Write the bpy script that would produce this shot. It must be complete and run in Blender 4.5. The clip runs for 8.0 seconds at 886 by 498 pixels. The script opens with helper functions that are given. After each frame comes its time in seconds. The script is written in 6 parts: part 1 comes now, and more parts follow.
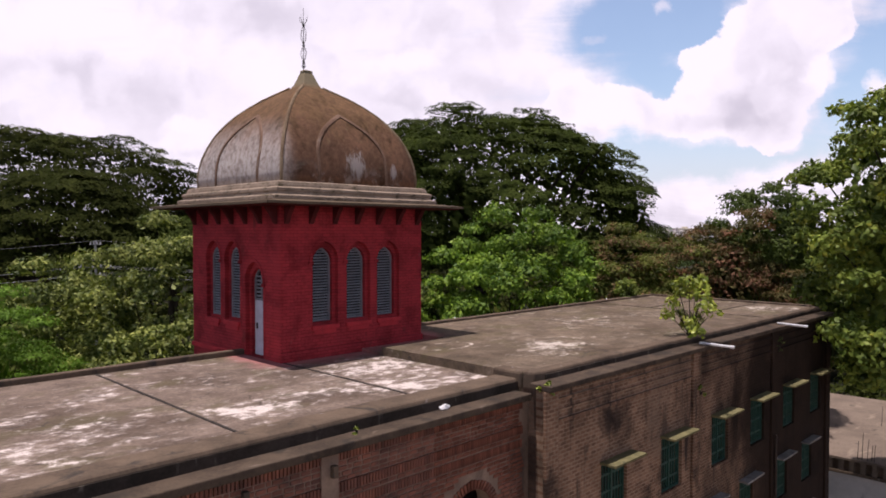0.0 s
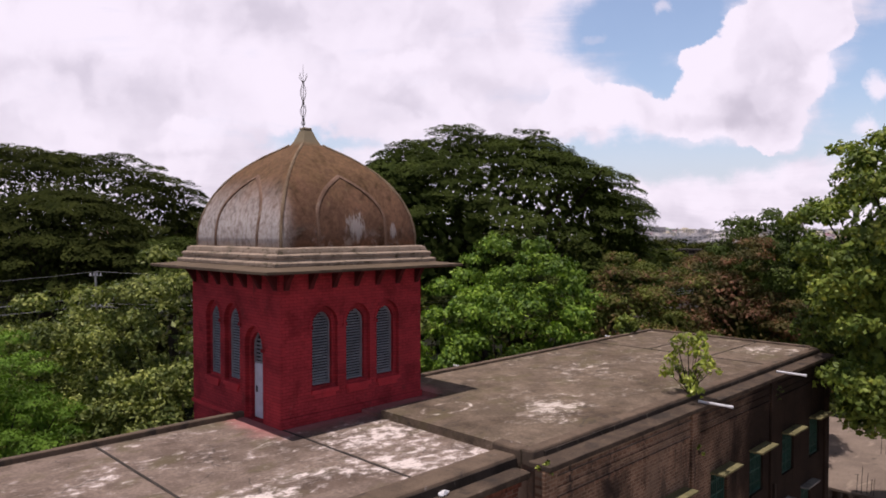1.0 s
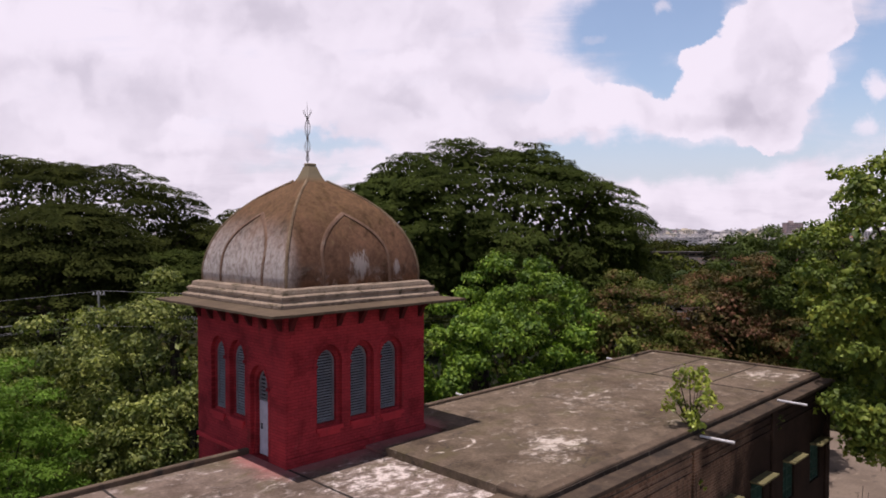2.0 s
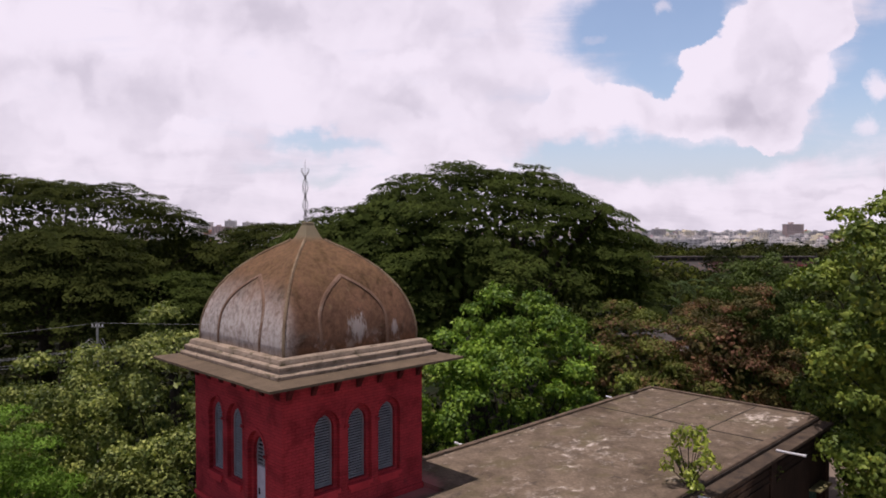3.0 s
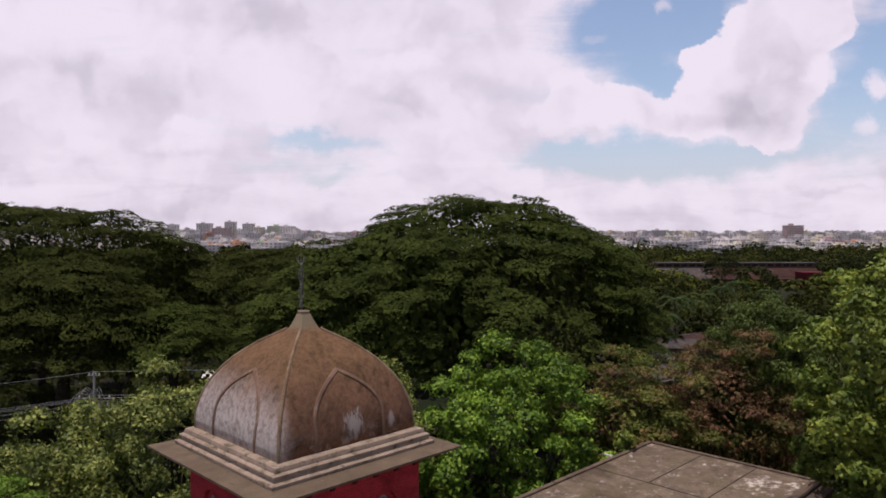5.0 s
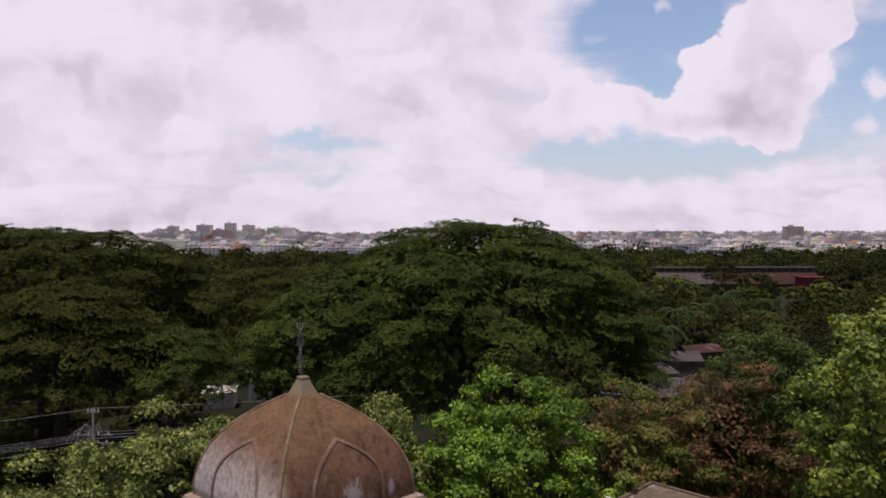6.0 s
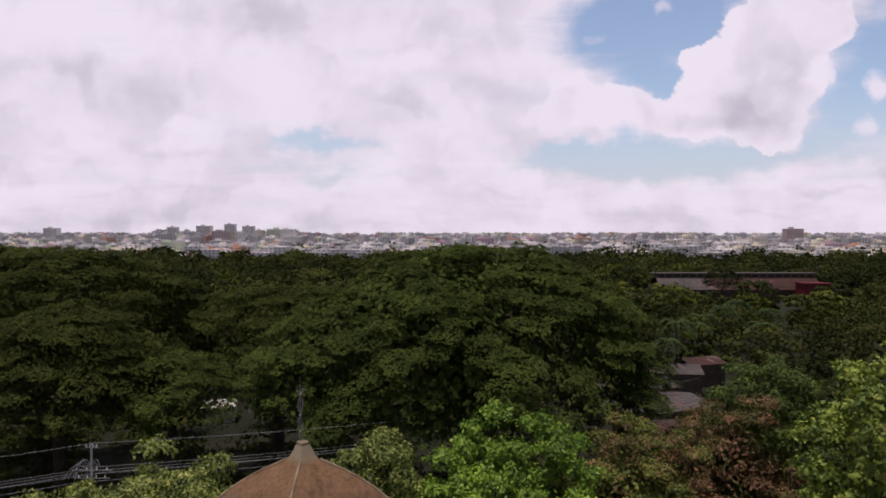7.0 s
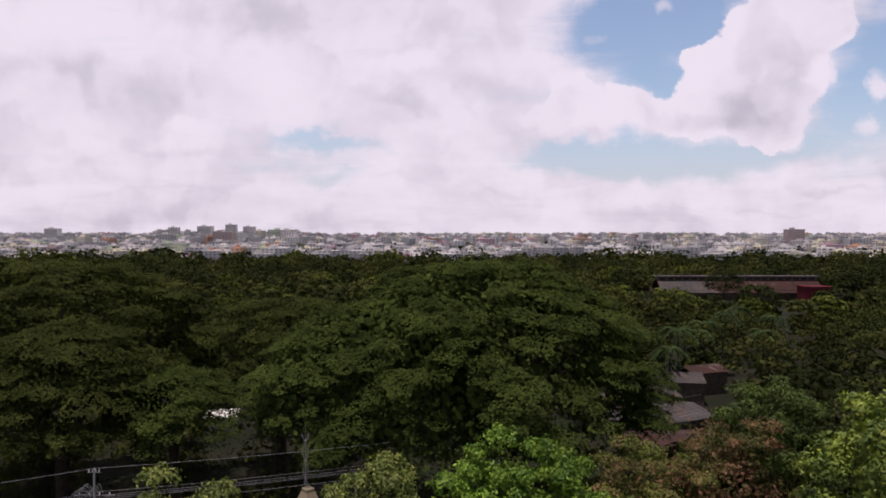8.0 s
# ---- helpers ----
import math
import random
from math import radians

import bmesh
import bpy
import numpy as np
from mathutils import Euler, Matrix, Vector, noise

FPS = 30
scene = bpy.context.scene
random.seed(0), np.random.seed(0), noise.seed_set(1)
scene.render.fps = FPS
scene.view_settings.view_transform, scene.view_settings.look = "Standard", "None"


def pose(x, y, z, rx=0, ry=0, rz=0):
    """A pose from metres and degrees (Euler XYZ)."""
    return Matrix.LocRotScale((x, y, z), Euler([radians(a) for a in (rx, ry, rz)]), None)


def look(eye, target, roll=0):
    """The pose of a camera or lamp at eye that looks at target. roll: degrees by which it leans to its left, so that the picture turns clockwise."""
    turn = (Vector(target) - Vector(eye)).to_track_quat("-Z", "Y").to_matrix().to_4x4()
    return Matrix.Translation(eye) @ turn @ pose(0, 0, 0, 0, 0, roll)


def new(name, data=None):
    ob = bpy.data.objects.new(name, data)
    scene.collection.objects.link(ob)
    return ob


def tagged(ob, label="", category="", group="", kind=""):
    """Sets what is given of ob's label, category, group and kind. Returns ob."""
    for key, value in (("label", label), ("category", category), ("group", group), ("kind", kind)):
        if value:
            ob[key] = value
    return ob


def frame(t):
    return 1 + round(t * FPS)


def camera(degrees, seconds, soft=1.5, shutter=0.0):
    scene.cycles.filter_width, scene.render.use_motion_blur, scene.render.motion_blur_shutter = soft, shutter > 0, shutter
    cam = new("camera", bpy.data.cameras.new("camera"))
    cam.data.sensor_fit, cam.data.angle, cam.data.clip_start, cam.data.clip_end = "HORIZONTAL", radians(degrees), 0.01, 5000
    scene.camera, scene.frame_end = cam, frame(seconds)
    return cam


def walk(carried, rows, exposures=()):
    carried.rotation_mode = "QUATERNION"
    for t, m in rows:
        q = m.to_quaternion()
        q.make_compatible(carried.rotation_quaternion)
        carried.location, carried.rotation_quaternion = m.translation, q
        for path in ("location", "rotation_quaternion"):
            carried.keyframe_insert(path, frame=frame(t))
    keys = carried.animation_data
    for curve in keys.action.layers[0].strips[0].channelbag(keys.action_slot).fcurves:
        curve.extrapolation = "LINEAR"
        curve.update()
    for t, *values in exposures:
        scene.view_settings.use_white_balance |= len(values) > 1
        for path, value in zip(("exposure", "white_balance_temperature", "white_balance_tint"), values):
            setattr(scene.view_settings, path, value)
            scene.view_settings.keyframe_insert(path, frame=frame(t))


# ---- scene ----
cam = camera(65.0, 8.0, 1.8)
PATH = [
    (0, (-13.188, -21.167, 14.563), (-10.436, -18.406, 14.466), 0),
    (0.5, (-13.147, -21.152, 15.684), (-10.395, -18.39, 15.587), 0),
    (1, (-13.164, -21.185, 16.907), (-10.413, -18.424, 16.809), 0),
    (1.2, (-13.19, -21.195, 17.18), (-10.438, -18.433, 17.082), 0),
    (2.3, (-13.40, -21.21, 19.0), (-10.648, -18.448, 18.902), 0),
    (2.5, (-13.357, -21.249, 19.528), (-10.606, -18.486, 19.43), 0),
    (3, (-13.233, -21.195, 20.758), (-10.481, -18.431, 20.661), 0),
    (3.5, (-13.145, -21.187, 21.164), (-10.395, -18.426, 21.064), 0),
    (4, (-13.02, -21.138, 21.831), (-10.269, -18.377, 21.731), 0),
    (4.5, (-12.971, -21.103, 23.118), (-10.22, -18.34, 23.018), 0),
    (4.7, (-12.945, -21.075, 23.633), (-10.194, -18.312, 23.533), 0),
    (5.8, (-12.742, -20.868, 26.496), (-9.991, -18.105, 26.397), -0.1),
    (6, (-12.706, -20.826, 27.033), (-9.955, -18.063, 26.934), -0.1),
    (6.5, (-12.591, -20.713, 28.283), (-9.84, -17.95, 28.186), -0.1),
    (7, (-12.494, -20.502, 29.568), (-9.742, -17.739, 29.471), 0),
    (7.5, (-12.486, -20.327, 30.771), (-9.734, -17.564, 30.674), 0),
    (8, (-12.482, -20.192, 31.395), (-9.734, -17.427, 31.296), 0),
]
walk(cam, [(t, look(eye, target, roll)) for t, eye, target, roll in PATH],
     [(0, 0.13, 6350, 22), (1, 0.0, 6350, 22), (2.5, -0.08, 6350, 22), (4.5, -0.15, 6350, 22), (6.5, -0.19, 6350, 22), (8, -0.19, 6350, 22)])

# ---- light and sky ----
SUN_DIR = Vector((-0.80, 0.16, 5.3)).normalized()
sun = new("sun", bpy.data.lights.new("sun", "SUN"))
sun.data.energy, sun.data.angle, sun.data.color = 4.6, radians(0.6), (1.0, 0.95, 0.88)
sun.matrix_world = look(SUN_DIR * 200, (0, 0, 0))
AHEAD, RIGHT = Vector((0.706, 0.708, 0.0)), Vector((0.708, -0.706, 0.0))


class Graph:
    """Short names for building a node tree."""

    def __init__(self, tree):
        self.tree = tree
        tree.nodes.clear()

    def node(self, kind, **values):
        n = self.tree.nodes.new(kind)
        for key, value in values.items():
            if key in n.inputs:
                n.inputs[key].default_value = value
        return n

    def link(self, a, b):
        self.tree.links.new(a, b)

    def plug(self, socket, value):
        if hasattr(value, "is_linked"):
            self.link(value, socket)
        else:
            socket.default_value = value

    def math(self, op, a, b=0.0, c=0.0):
        n = self.tree.nodes.new("ShaderNodeMath")
        n.operation = op
        for i, v in enumerate((a, b, c)):
            self.plug(n.inputs[i], v)
        return n.outputs[0]

    def step(self, x, lo, hi, a=0.0, b=1.0):
        n = self.tree.nodes.new("ShaderNodeMapRange")
        n.interpolation_type = "SMOOTHSTEP"
        for i, v in enumerate((x, lo, hi, a, b)):
            self.plug(n.inputs[i], v)
        return n.outputs[0]

    def mix(self, f, a, b, blend="MIX"):
        n = self.tree.nodes.new("ShaderNodeMix")
        n.data_type, n.blend_type = "RGBA", blend
        self.plug(n.inputs[0], f)
        for s, v in ((n.inputs[6], a), (n.inputs[7], b)):
            self.plug(s, (*v, 1.0) if isinstance(v, tuple) and len(v) == 3 else v)
        return n.outputs[2]

    def noise(self, vec, scale, detail=4.0, rough=0.55, warp=0.0):
        n = self.tree.nodes.new("ShaderNodeTexNoise")
        self.link(vec, n.inputs["Vector"])
        n.inputs["Scale"].default_value, n.inputs["Detail"].default_value = scale, detail
        n.inputs["Roughness"].default_value, n.inputs["Distortion"].default_value = rough, warp
        return n.outputs[0]

    def stretch(self, vec, s, turn=(0, 0, 0)):
        n = self.tree.nodes.new("ShaderNodeMapping")
        self.link(vec, n.inputs[0])
        n.inputs["Scale"].default_value, n.inputs["Rotation"].default_value = s, turn
        return n.outputs[0]

    def dot(self, vec, v):
        n = self.tree.nodes.new("ShaderNodeVectorMath")
        n.operation = "DOT_PRODUCT"
        self.link(vec, n.inputs[0])
        n.inputs[1].default_value = v
        return n.outputs["Value"]


world = bpy.data.worlds.new("world")
scene.world = world
world.use_nodes = True
g = Graph(world.node_tree)
d = g.node("ShaderNodeTexCoord").outputs["Generated"]
fwd = g.dot(d, AHEAD)
front = g.math("MAXIMUM", fwd, 0.25)
up = g.dot(d, (0, 0, 1))
u = g.math("DIVIDE", g.dot(d, RIGHT), front)
v = g.math("DIVIDE", up, front)
seen = g.step(fwd, 0.25, 0.5)
sky = g.node("ShaderNodeTexSky")
sky.sky_type, sky.sun_disc = "NISHITA", False
sky.sun_elevation, sky.sun_rotation = math.asin(SUN_DIR.z), math.atan2(SUN_DIR.x, SUN_DIR.y)
sky.air_density, sky.dust_density, sky.ozone_density = 1.0, 1.2, 1.5
uv = g.node("ShaderNodeCombineXYZ")
g.link(u, uv.inputs[0]), g.link(v, uv.inputs[1])
uvw = uv.outputs[0]
def vec(op, a, b):
    n = g.tree.nodes.new("ShaderNodeVectorMath")
    n.operation = op
    g.plug(n.inputs[0], a), g.plug(n.inputs[1], b)
    return n.outputs[0]


def swirl(scale, detail, reach):
    """A noise that pushes the sky's coordinates about, so that clouds get billowed edges."""
    n = g.node("ShaderNodeTexNoise", Scale=scale, Detail=detail, Roughness=0.6)
    g.link(uvw, n.inputs["Vector"])
    return vec("MULTIPLY", vec("SUBTRACT", n.outputs[1], (0.5, 0.5, 0.5)), (reach, reach, 0.0))


pushed = g.node("ShaderNodeSeparateXYZ")
g.link(vec("ADD", uvw, vec("ADD", swirl(5.0, 3.0, 0.085), swirl(19.0, 8.0, 0.055))), pushed.inputs[0])
pu, pv = pushed.outputs[0], pushed.outputs[1]
billow = g.noise(uvw, 9.0, 10.0, 0.60, 0.2)
wisp = g.noise(g.stretch(uvw, (2.0, 11.0, 1), (0, 0, 0.10)), 2.2, 8.0, 0.62, 0.5)
dome_noise = g.noise(g.stretch(d, (1, 1, 2.2)), 2.2, 8.0, 0.6, 0.3)


def bank_group():
    """One soft lens shape as a node group: how far a place of the sky lies inside it."""
    tree = bpy.data.node_groups.new("bank", "ShaderNodeTree")
    for name in ("u", "v", "u0", "v0", "a", "b", "cos", "sin", "amount"):
        tree.interface.new_socket(name, in_out="INPUT", socket_type="NodeSocketFloat")
    tree.interface.new_socket("inside", in_out="OUTPUT", socket_type="NodeSocketFloat")
    k = Graph(tree)
    i = k.node("NodeGroupInput").outputs
    du, dv = k.math("SUBTRACT", i["u"], i["u0"]), k.math("SUBTRACT", i["v"], i["v0"])
    p = k.math("DIVIDE", k.math("ADD", k.math("MULTIPLY", du, i["cos"]), k.math("MULTIPLY", dv, i["sin"])), i["a"])
    q = k.math("DIVIDE", k.math("SUBTRACT", k.math("MULTIPLY", dv, i["cos"]), k.math("MULTIPLY", du, i["sin"])), i["b"])
    r = k.math("SQRT", k.math("ADD", k.math("MULTIPLY", p, p), k.math("MULTIPLY", q, q)))
    k.link(k.math("MULTIPLY", k.step(r, 1.25, 0.15), i["amount"]), k.node("NodeGroupOutput").inputs[0])
    return tree


BANK = bank_group()


def bank(u0, v0, a, b, amount, turn=0.0):
    """A soft lens-shaped bank of cloud, shade or clear sky ahead, with billowed edges."""
    n = g.tree.nodes.new("ShaderNodeGroup")
    n.node_tree = BANK
    for name, value in (("u", pu), ("v", pv), ("u0", u0), ("v0", v0), ("a", a), ("b", b), ("cos", math.cos(turn)), ("sin", math.sin(turn)), ("amount", amount)):
        g.plug(n.inputs[name], value)
    return n.outputs[0]


def total(parts):
    out = parts[0]
    for p in parts[1:]:
        out = g.math("ADD", out, p)
    return out


# clear sky between the high veils
clear = total([
    bank(0.281, 0.301, 0.154, 0.061, 1.00, 0.05), bank(0.371, 0.313, 0.089, 0.057, 0.85, 0.50), bank(0.265, 0.236, 0.122, 0.061, 0.75, -0.30),
    bank(0.322, 0.199, 0.073, 0.041, 0.60), bank(0.119, 0.199, 0.098, 0.033, 0.22), bank(0.281, 0.102, 0.187, 0.042, 1.05, -0.06),
    bank(0.176, 0.112, 0.098, 0.024, 0.55), bank(0.468, 0.124, 0.122, 0.034, 0.80, 0.25), bank(0.607, 0.159, 0.114, 0.077, 0.85, 0.20),
    bank(0.582, 0.260, 0.089, 0.089, 0.75, 0.30), bank(0.663, 0.285, 0.073, 0.130, 0.60), bank(-0.182, 0.132, 0.114, 0.014, 0.62, -0.12),
    bank(-0.150, 0.080, 0.081, 0.016, 0.46), bank(-0.247, 0.098, 0.098, 0.013, 0.30), bank(-0.182, 0.110, 0.130, 0.049, 0.22),
    g.math("MULTIPLY", g.math("SUBTRACT", wisp, 0.5), 1.1), g.math("MULTIPLY", g.math("SUBTRACT", billow, 0.5), 0.55),
])
veil = g.step(clear, 0.04, 0.95, 1.0, 0.05)
# heaped clouds
crisp = total([
    bank(0.520, 0.330, 0.085, 0.075, 1.20), bank(0.440, 0.275, 0.060, 0.042, 1.10), bank(0.371, 0.248, 0.039, 0.034, 1.00),
    bank(0.420, 0.220, 0.089, 0.061, 1.20), bank(0.371, 0.179, 0.061, 0.050, 1.00), bank(0.476, 0.191, 0.089, 0.065, 1.10),
    bank(0.501, 0.285, 0.089, 0.089, 1.00), bank(0.444, 0.142, 0.065, 0.028, 0.90), bank(0.322, 0.159, 0.073, 0.039, 0.90),
    bank(0.241, 0.175, 0.073, 0.034, 0.85), bank(0.180, 0.199, 0.042, 0.034, 1.00), bank(0.143, 0.159, 0.073, 0.041, 0.80),
])
loose = total([
    bank(0.533, 0.220, 0.039, 0.034, 0.80), bank(0.485, 0.134, 0.041, 0.020, 0.70), bank(0.623, 0.203, 0.023, 0.031, 0.62),
    bank(0.607, 0.154, 0.033, 0.020, 0.50), bank(0.314, 0.325, 0.028, 0.020, 0.50), bank(0.208, 0.272, 0.033, 0.016, 0.40),
    bank(-0.056, 0.220, 0.077, 0.039, 0.90), bank(0.013, 0.163, 0.089, 0.045, 0.70), bank(-0.117, 0.195, 0.049, 0.026, 0.50),
    bank(-0.365, 0.140, 0.061, 0.033, 0.80), bank(-0.402, 0.120, 0.049, 0.016, 0.50), bank(0.062, 0.244, 0.089, 0.049, 0.60),
    bank(0.273, 0.045, 0.057, 0.024, 0.35),
])
rough_edge = g.math("MULTIPLY", g.math("SUBTRACT", billow, 0.5), 0.9)
heap = g.math("ADD", crisp, rough_edge)
heaped = g.step(heap, 0.34, 0.60)
loose_heap = g.step(g.math("ADD", loose, rough_edge), 0.15, 0.72, 0.0, 0.92)
ahead_cloud = g.math("MAXIMUM", veil, g.math("MAXIMUM", heaped, loose_heap))
other_cloud = g.step(g.math("SUBTRACT", dome_noise, g.math("MULTIPLY", up, 0.30)), 0.34, 0.56)
blend = g.tree.nodes.new("ShaderNodeMix")
g.link(seen, blend.inputs[0]), g.link(other_cloud, blend.inputs[2]), g.link(ahead_cloud, blend.inputs[3])
cloud = blend.outputs[0]
# shade on the undersides, light on the upper edges
shade_noise = g.noise(g.stretch(uvw, (1, 1.7, 1)), 5.0, 4.0, 0.50, 0.3)
edge = g.noise(uvw, 16.0, 5.0, 0.55, 0.2)
puff = g.noise(vec("ADD", uvw, vec("ADD", swirl(7.0, 3.0, 0.10), swirl(24.0, 4.0, 0.022))), 9.0, 3.0, 0.5)
under_side = total([
    bank(-0.068, 0.193, 0.073, 0.016, 0.34), bank(-0.040, 0.180, 0.057, 0.008, 0.22), bank(-0.288, 0.309, 0.089, 0.041, 0.34, -0.10),
    bank(-0.133, 0.317, 0.122, 0.041, 0.20), bank(0.013, 0.285, 0.114, 0.049, 0.20), bank(0.046, 0.211, 0.089, 0.041, 0.20),
    bank(-0.393, 0.211, 0.171, 0.049, 0.22, -0.22), bank(-0.532, 0.220, 0.106, 0.041, 0.20, -0.20), bank(-0.320, 0.220, 0.073, 0.033, 0.14),
    bank(-0.515, 0.110, 0.057, 0.021, 0.26), bank(-0.369, 0.112, 0.073, 0.011, 0.26), bank(-0.597, 0.102, 0.049, 0.024, 0.20),
    bank(0.444, 0.187, 0.098, 0.034, 0.50, 0.35), bank(0.411, 0.159, 0.089, 0.018, 0.30, 0.10), bank(0.501, 0.236, 0.049, 0.057, 0.18, 0.60),
    bank(0.257, 0.148, 0.073, 0.015, 0.20), bank(0.119, 0.134, 0.106, 0.018, 0.16), bank(0.460, 0.120, 0.049, 0.010, 0.16),
    bank(0.558, 0.069, 0.089, 0.007, 0.36), bank(0.094, 0.049, 0.073, 0.006, 0.20), bank(0.444, 0.026, 0.122, 0.005, 0.24),
    bank(-0.393, 0.057, 0.138, 0.007, 0.16), bank(-0.515, 0.012, 0.407, 0.018, 0.22), bank(0.176, 0.015, 0.488, 0.015, 0.20),
])
upper_side = total([
    bank(-0.515, 0.285, 0.211, 0.049, -0.36, -0.20), bank(-0.052, 0.237, 0.061, 0.021, -0.40), bank(-0.365, 0.153, 0.050, 0.015, -0.34),
    bank(0.371, 0.256, 0.037, 0.028, -0.55, 0.40), bank(0.411, 0.297, 0.041, 0.029, -0.50, 0.50), bank(0.350, 0.211, 0.029, 0.041, -0.45, 1.30),
    bank(0.180, 0.215, 0.034, 0.016, -0.36), bank(-0.247, 0.228, 0.073, 0.041, -0.22), bank(0.537, 0.224, 0.029, 0.018, -0.25),
    bank(0.322, 0.175, 0.049, 0.015, -0.22), bank(0.273, 0.053, 0.049, 0.020, -0.22),
])
grey = total([
    0.16, g.math("MULTIPLY", loose_heap, -0.14), g.math("MULTIPLY", under_side, 0.52), upper_side, g.step(puff, 0.43, 0.57, 0.10, -0.10), g.step(shade_noise, 0.34, 0.70, -0.09, 0.10), g.step(edge, 0.32, 0.68, -0.06, 0.06),
    g.math("MULTIPLY", g.step(wisp, 0.35, 0.65, -0.10, 0.10), g.step(v, 0.16, 0.06)),
    g.math("MULTIPLY", g.math("SUBTRACT", g.step(heap, 0.35, 0.60), g.step(heap, 0.65, 1.3)), -0.16),
])
white = g.mix(g.step(grey, -0.15, 1.0), (0.945, 0.895, 0.940), (0.53, 0.50, 0.56))
blue = g.mix(1.0, sky.outputs[0], (0.160, 0.159, 0.148), "MULTIPLY")
deep = g.step(up, 0.34, 0.70, 1.0, 0.34)
low = g.step(g.math("ABSOLUTE", up), 0.0, 0.20, 0.7, 0.0)
blue = g.mix(low, g.mix(1.0, blue, g.mix(deep, (0.0, 0.0, 0.0), (1.0, 1.0, 1.0)), "MULTIPLY"), (0.62, 0.65, 0.76))
colour = g.mix(g.math("MULTIPLY", cloud, 0.97), blue, g.mix(1.0, white, g.mix(deep, (0.0, 0.0, 0.0), (1.0, 1.0, 1.0)), "MULTIPLY"))
emit = g.node("ShaderNodeBackground", Strength=1.0)
g.link(colour, emit.inputs[0])
g.link(emit.outputs[0], g.node("ShaderNodeOutputWorld").inputs[0])

# ---- materials ----


def material(name, c1, c2, scale=2.0, rough=0.8, bump=0.3, fine=18.0, stains=(), metal=0.0, vary=0.0, leaf=False, extra=None):
    """A surface with two scales of variation; stains: (colour, scale, low, high, stretch) laid over one another."""
    m = bpy.data.materials.new(name)
    m.use_nodes = True
    g = Graph(m.node_tree)
    p = g.node("ShaderNodeTexCoord").outputs["Object"]
    large, small = g.noise(p, scale, 5.0, 0.6, 0.2), g.noise(p, fine, 4.0, 0.6)
    col = g.mix(g.step(g.math("ADD", g.math("MULTIPLY", large, 0.7), g.math("MULTIPLY", small, 0.3)), 0.34, 0.66), c1, c2)
    for tone, s, lo, hi, st in stains:
        n = g.noise(g.stretch(p, st), s, 7.0, 0.62, 0.5)
        col = g.mix(g.step(n, lo, hi), col, tone)
    if extra:
        col = extra(g, p, col)
    if vary:
        info = g.node("ShaderNodeNewGeometry").outputs["Random Per Island"] if leaf else g.node("ShaderNodeObjectInfo").outputs["Random"]
        col = g.mix(1.0, col, g.mix(info, (1 - vary,) * 3, (1 + vary,) * 3), "MULTIPLY")
    b = g.node("ShaderNodeBsdfPrincipled", Roughness=rough, Metallic=metal)
    b.inputs["Specular IOR Level"].default_value = 0.35 if leaf else (0.08 if rough > 0.79 else 0.3)
    g.link(col, b.inputs["Base Color"])
    if bump:
        k = g.node("ShaderNodeBump", Strength=bump, Distance=0.02)
        g.link(small, k.inputs["Height"]), g.link(k.outputs[0], b.inputs["Normal"])
    g.link(b.outputs[0], g.node("ShaderNodeOutputMaterial").inputs[0])
    return m


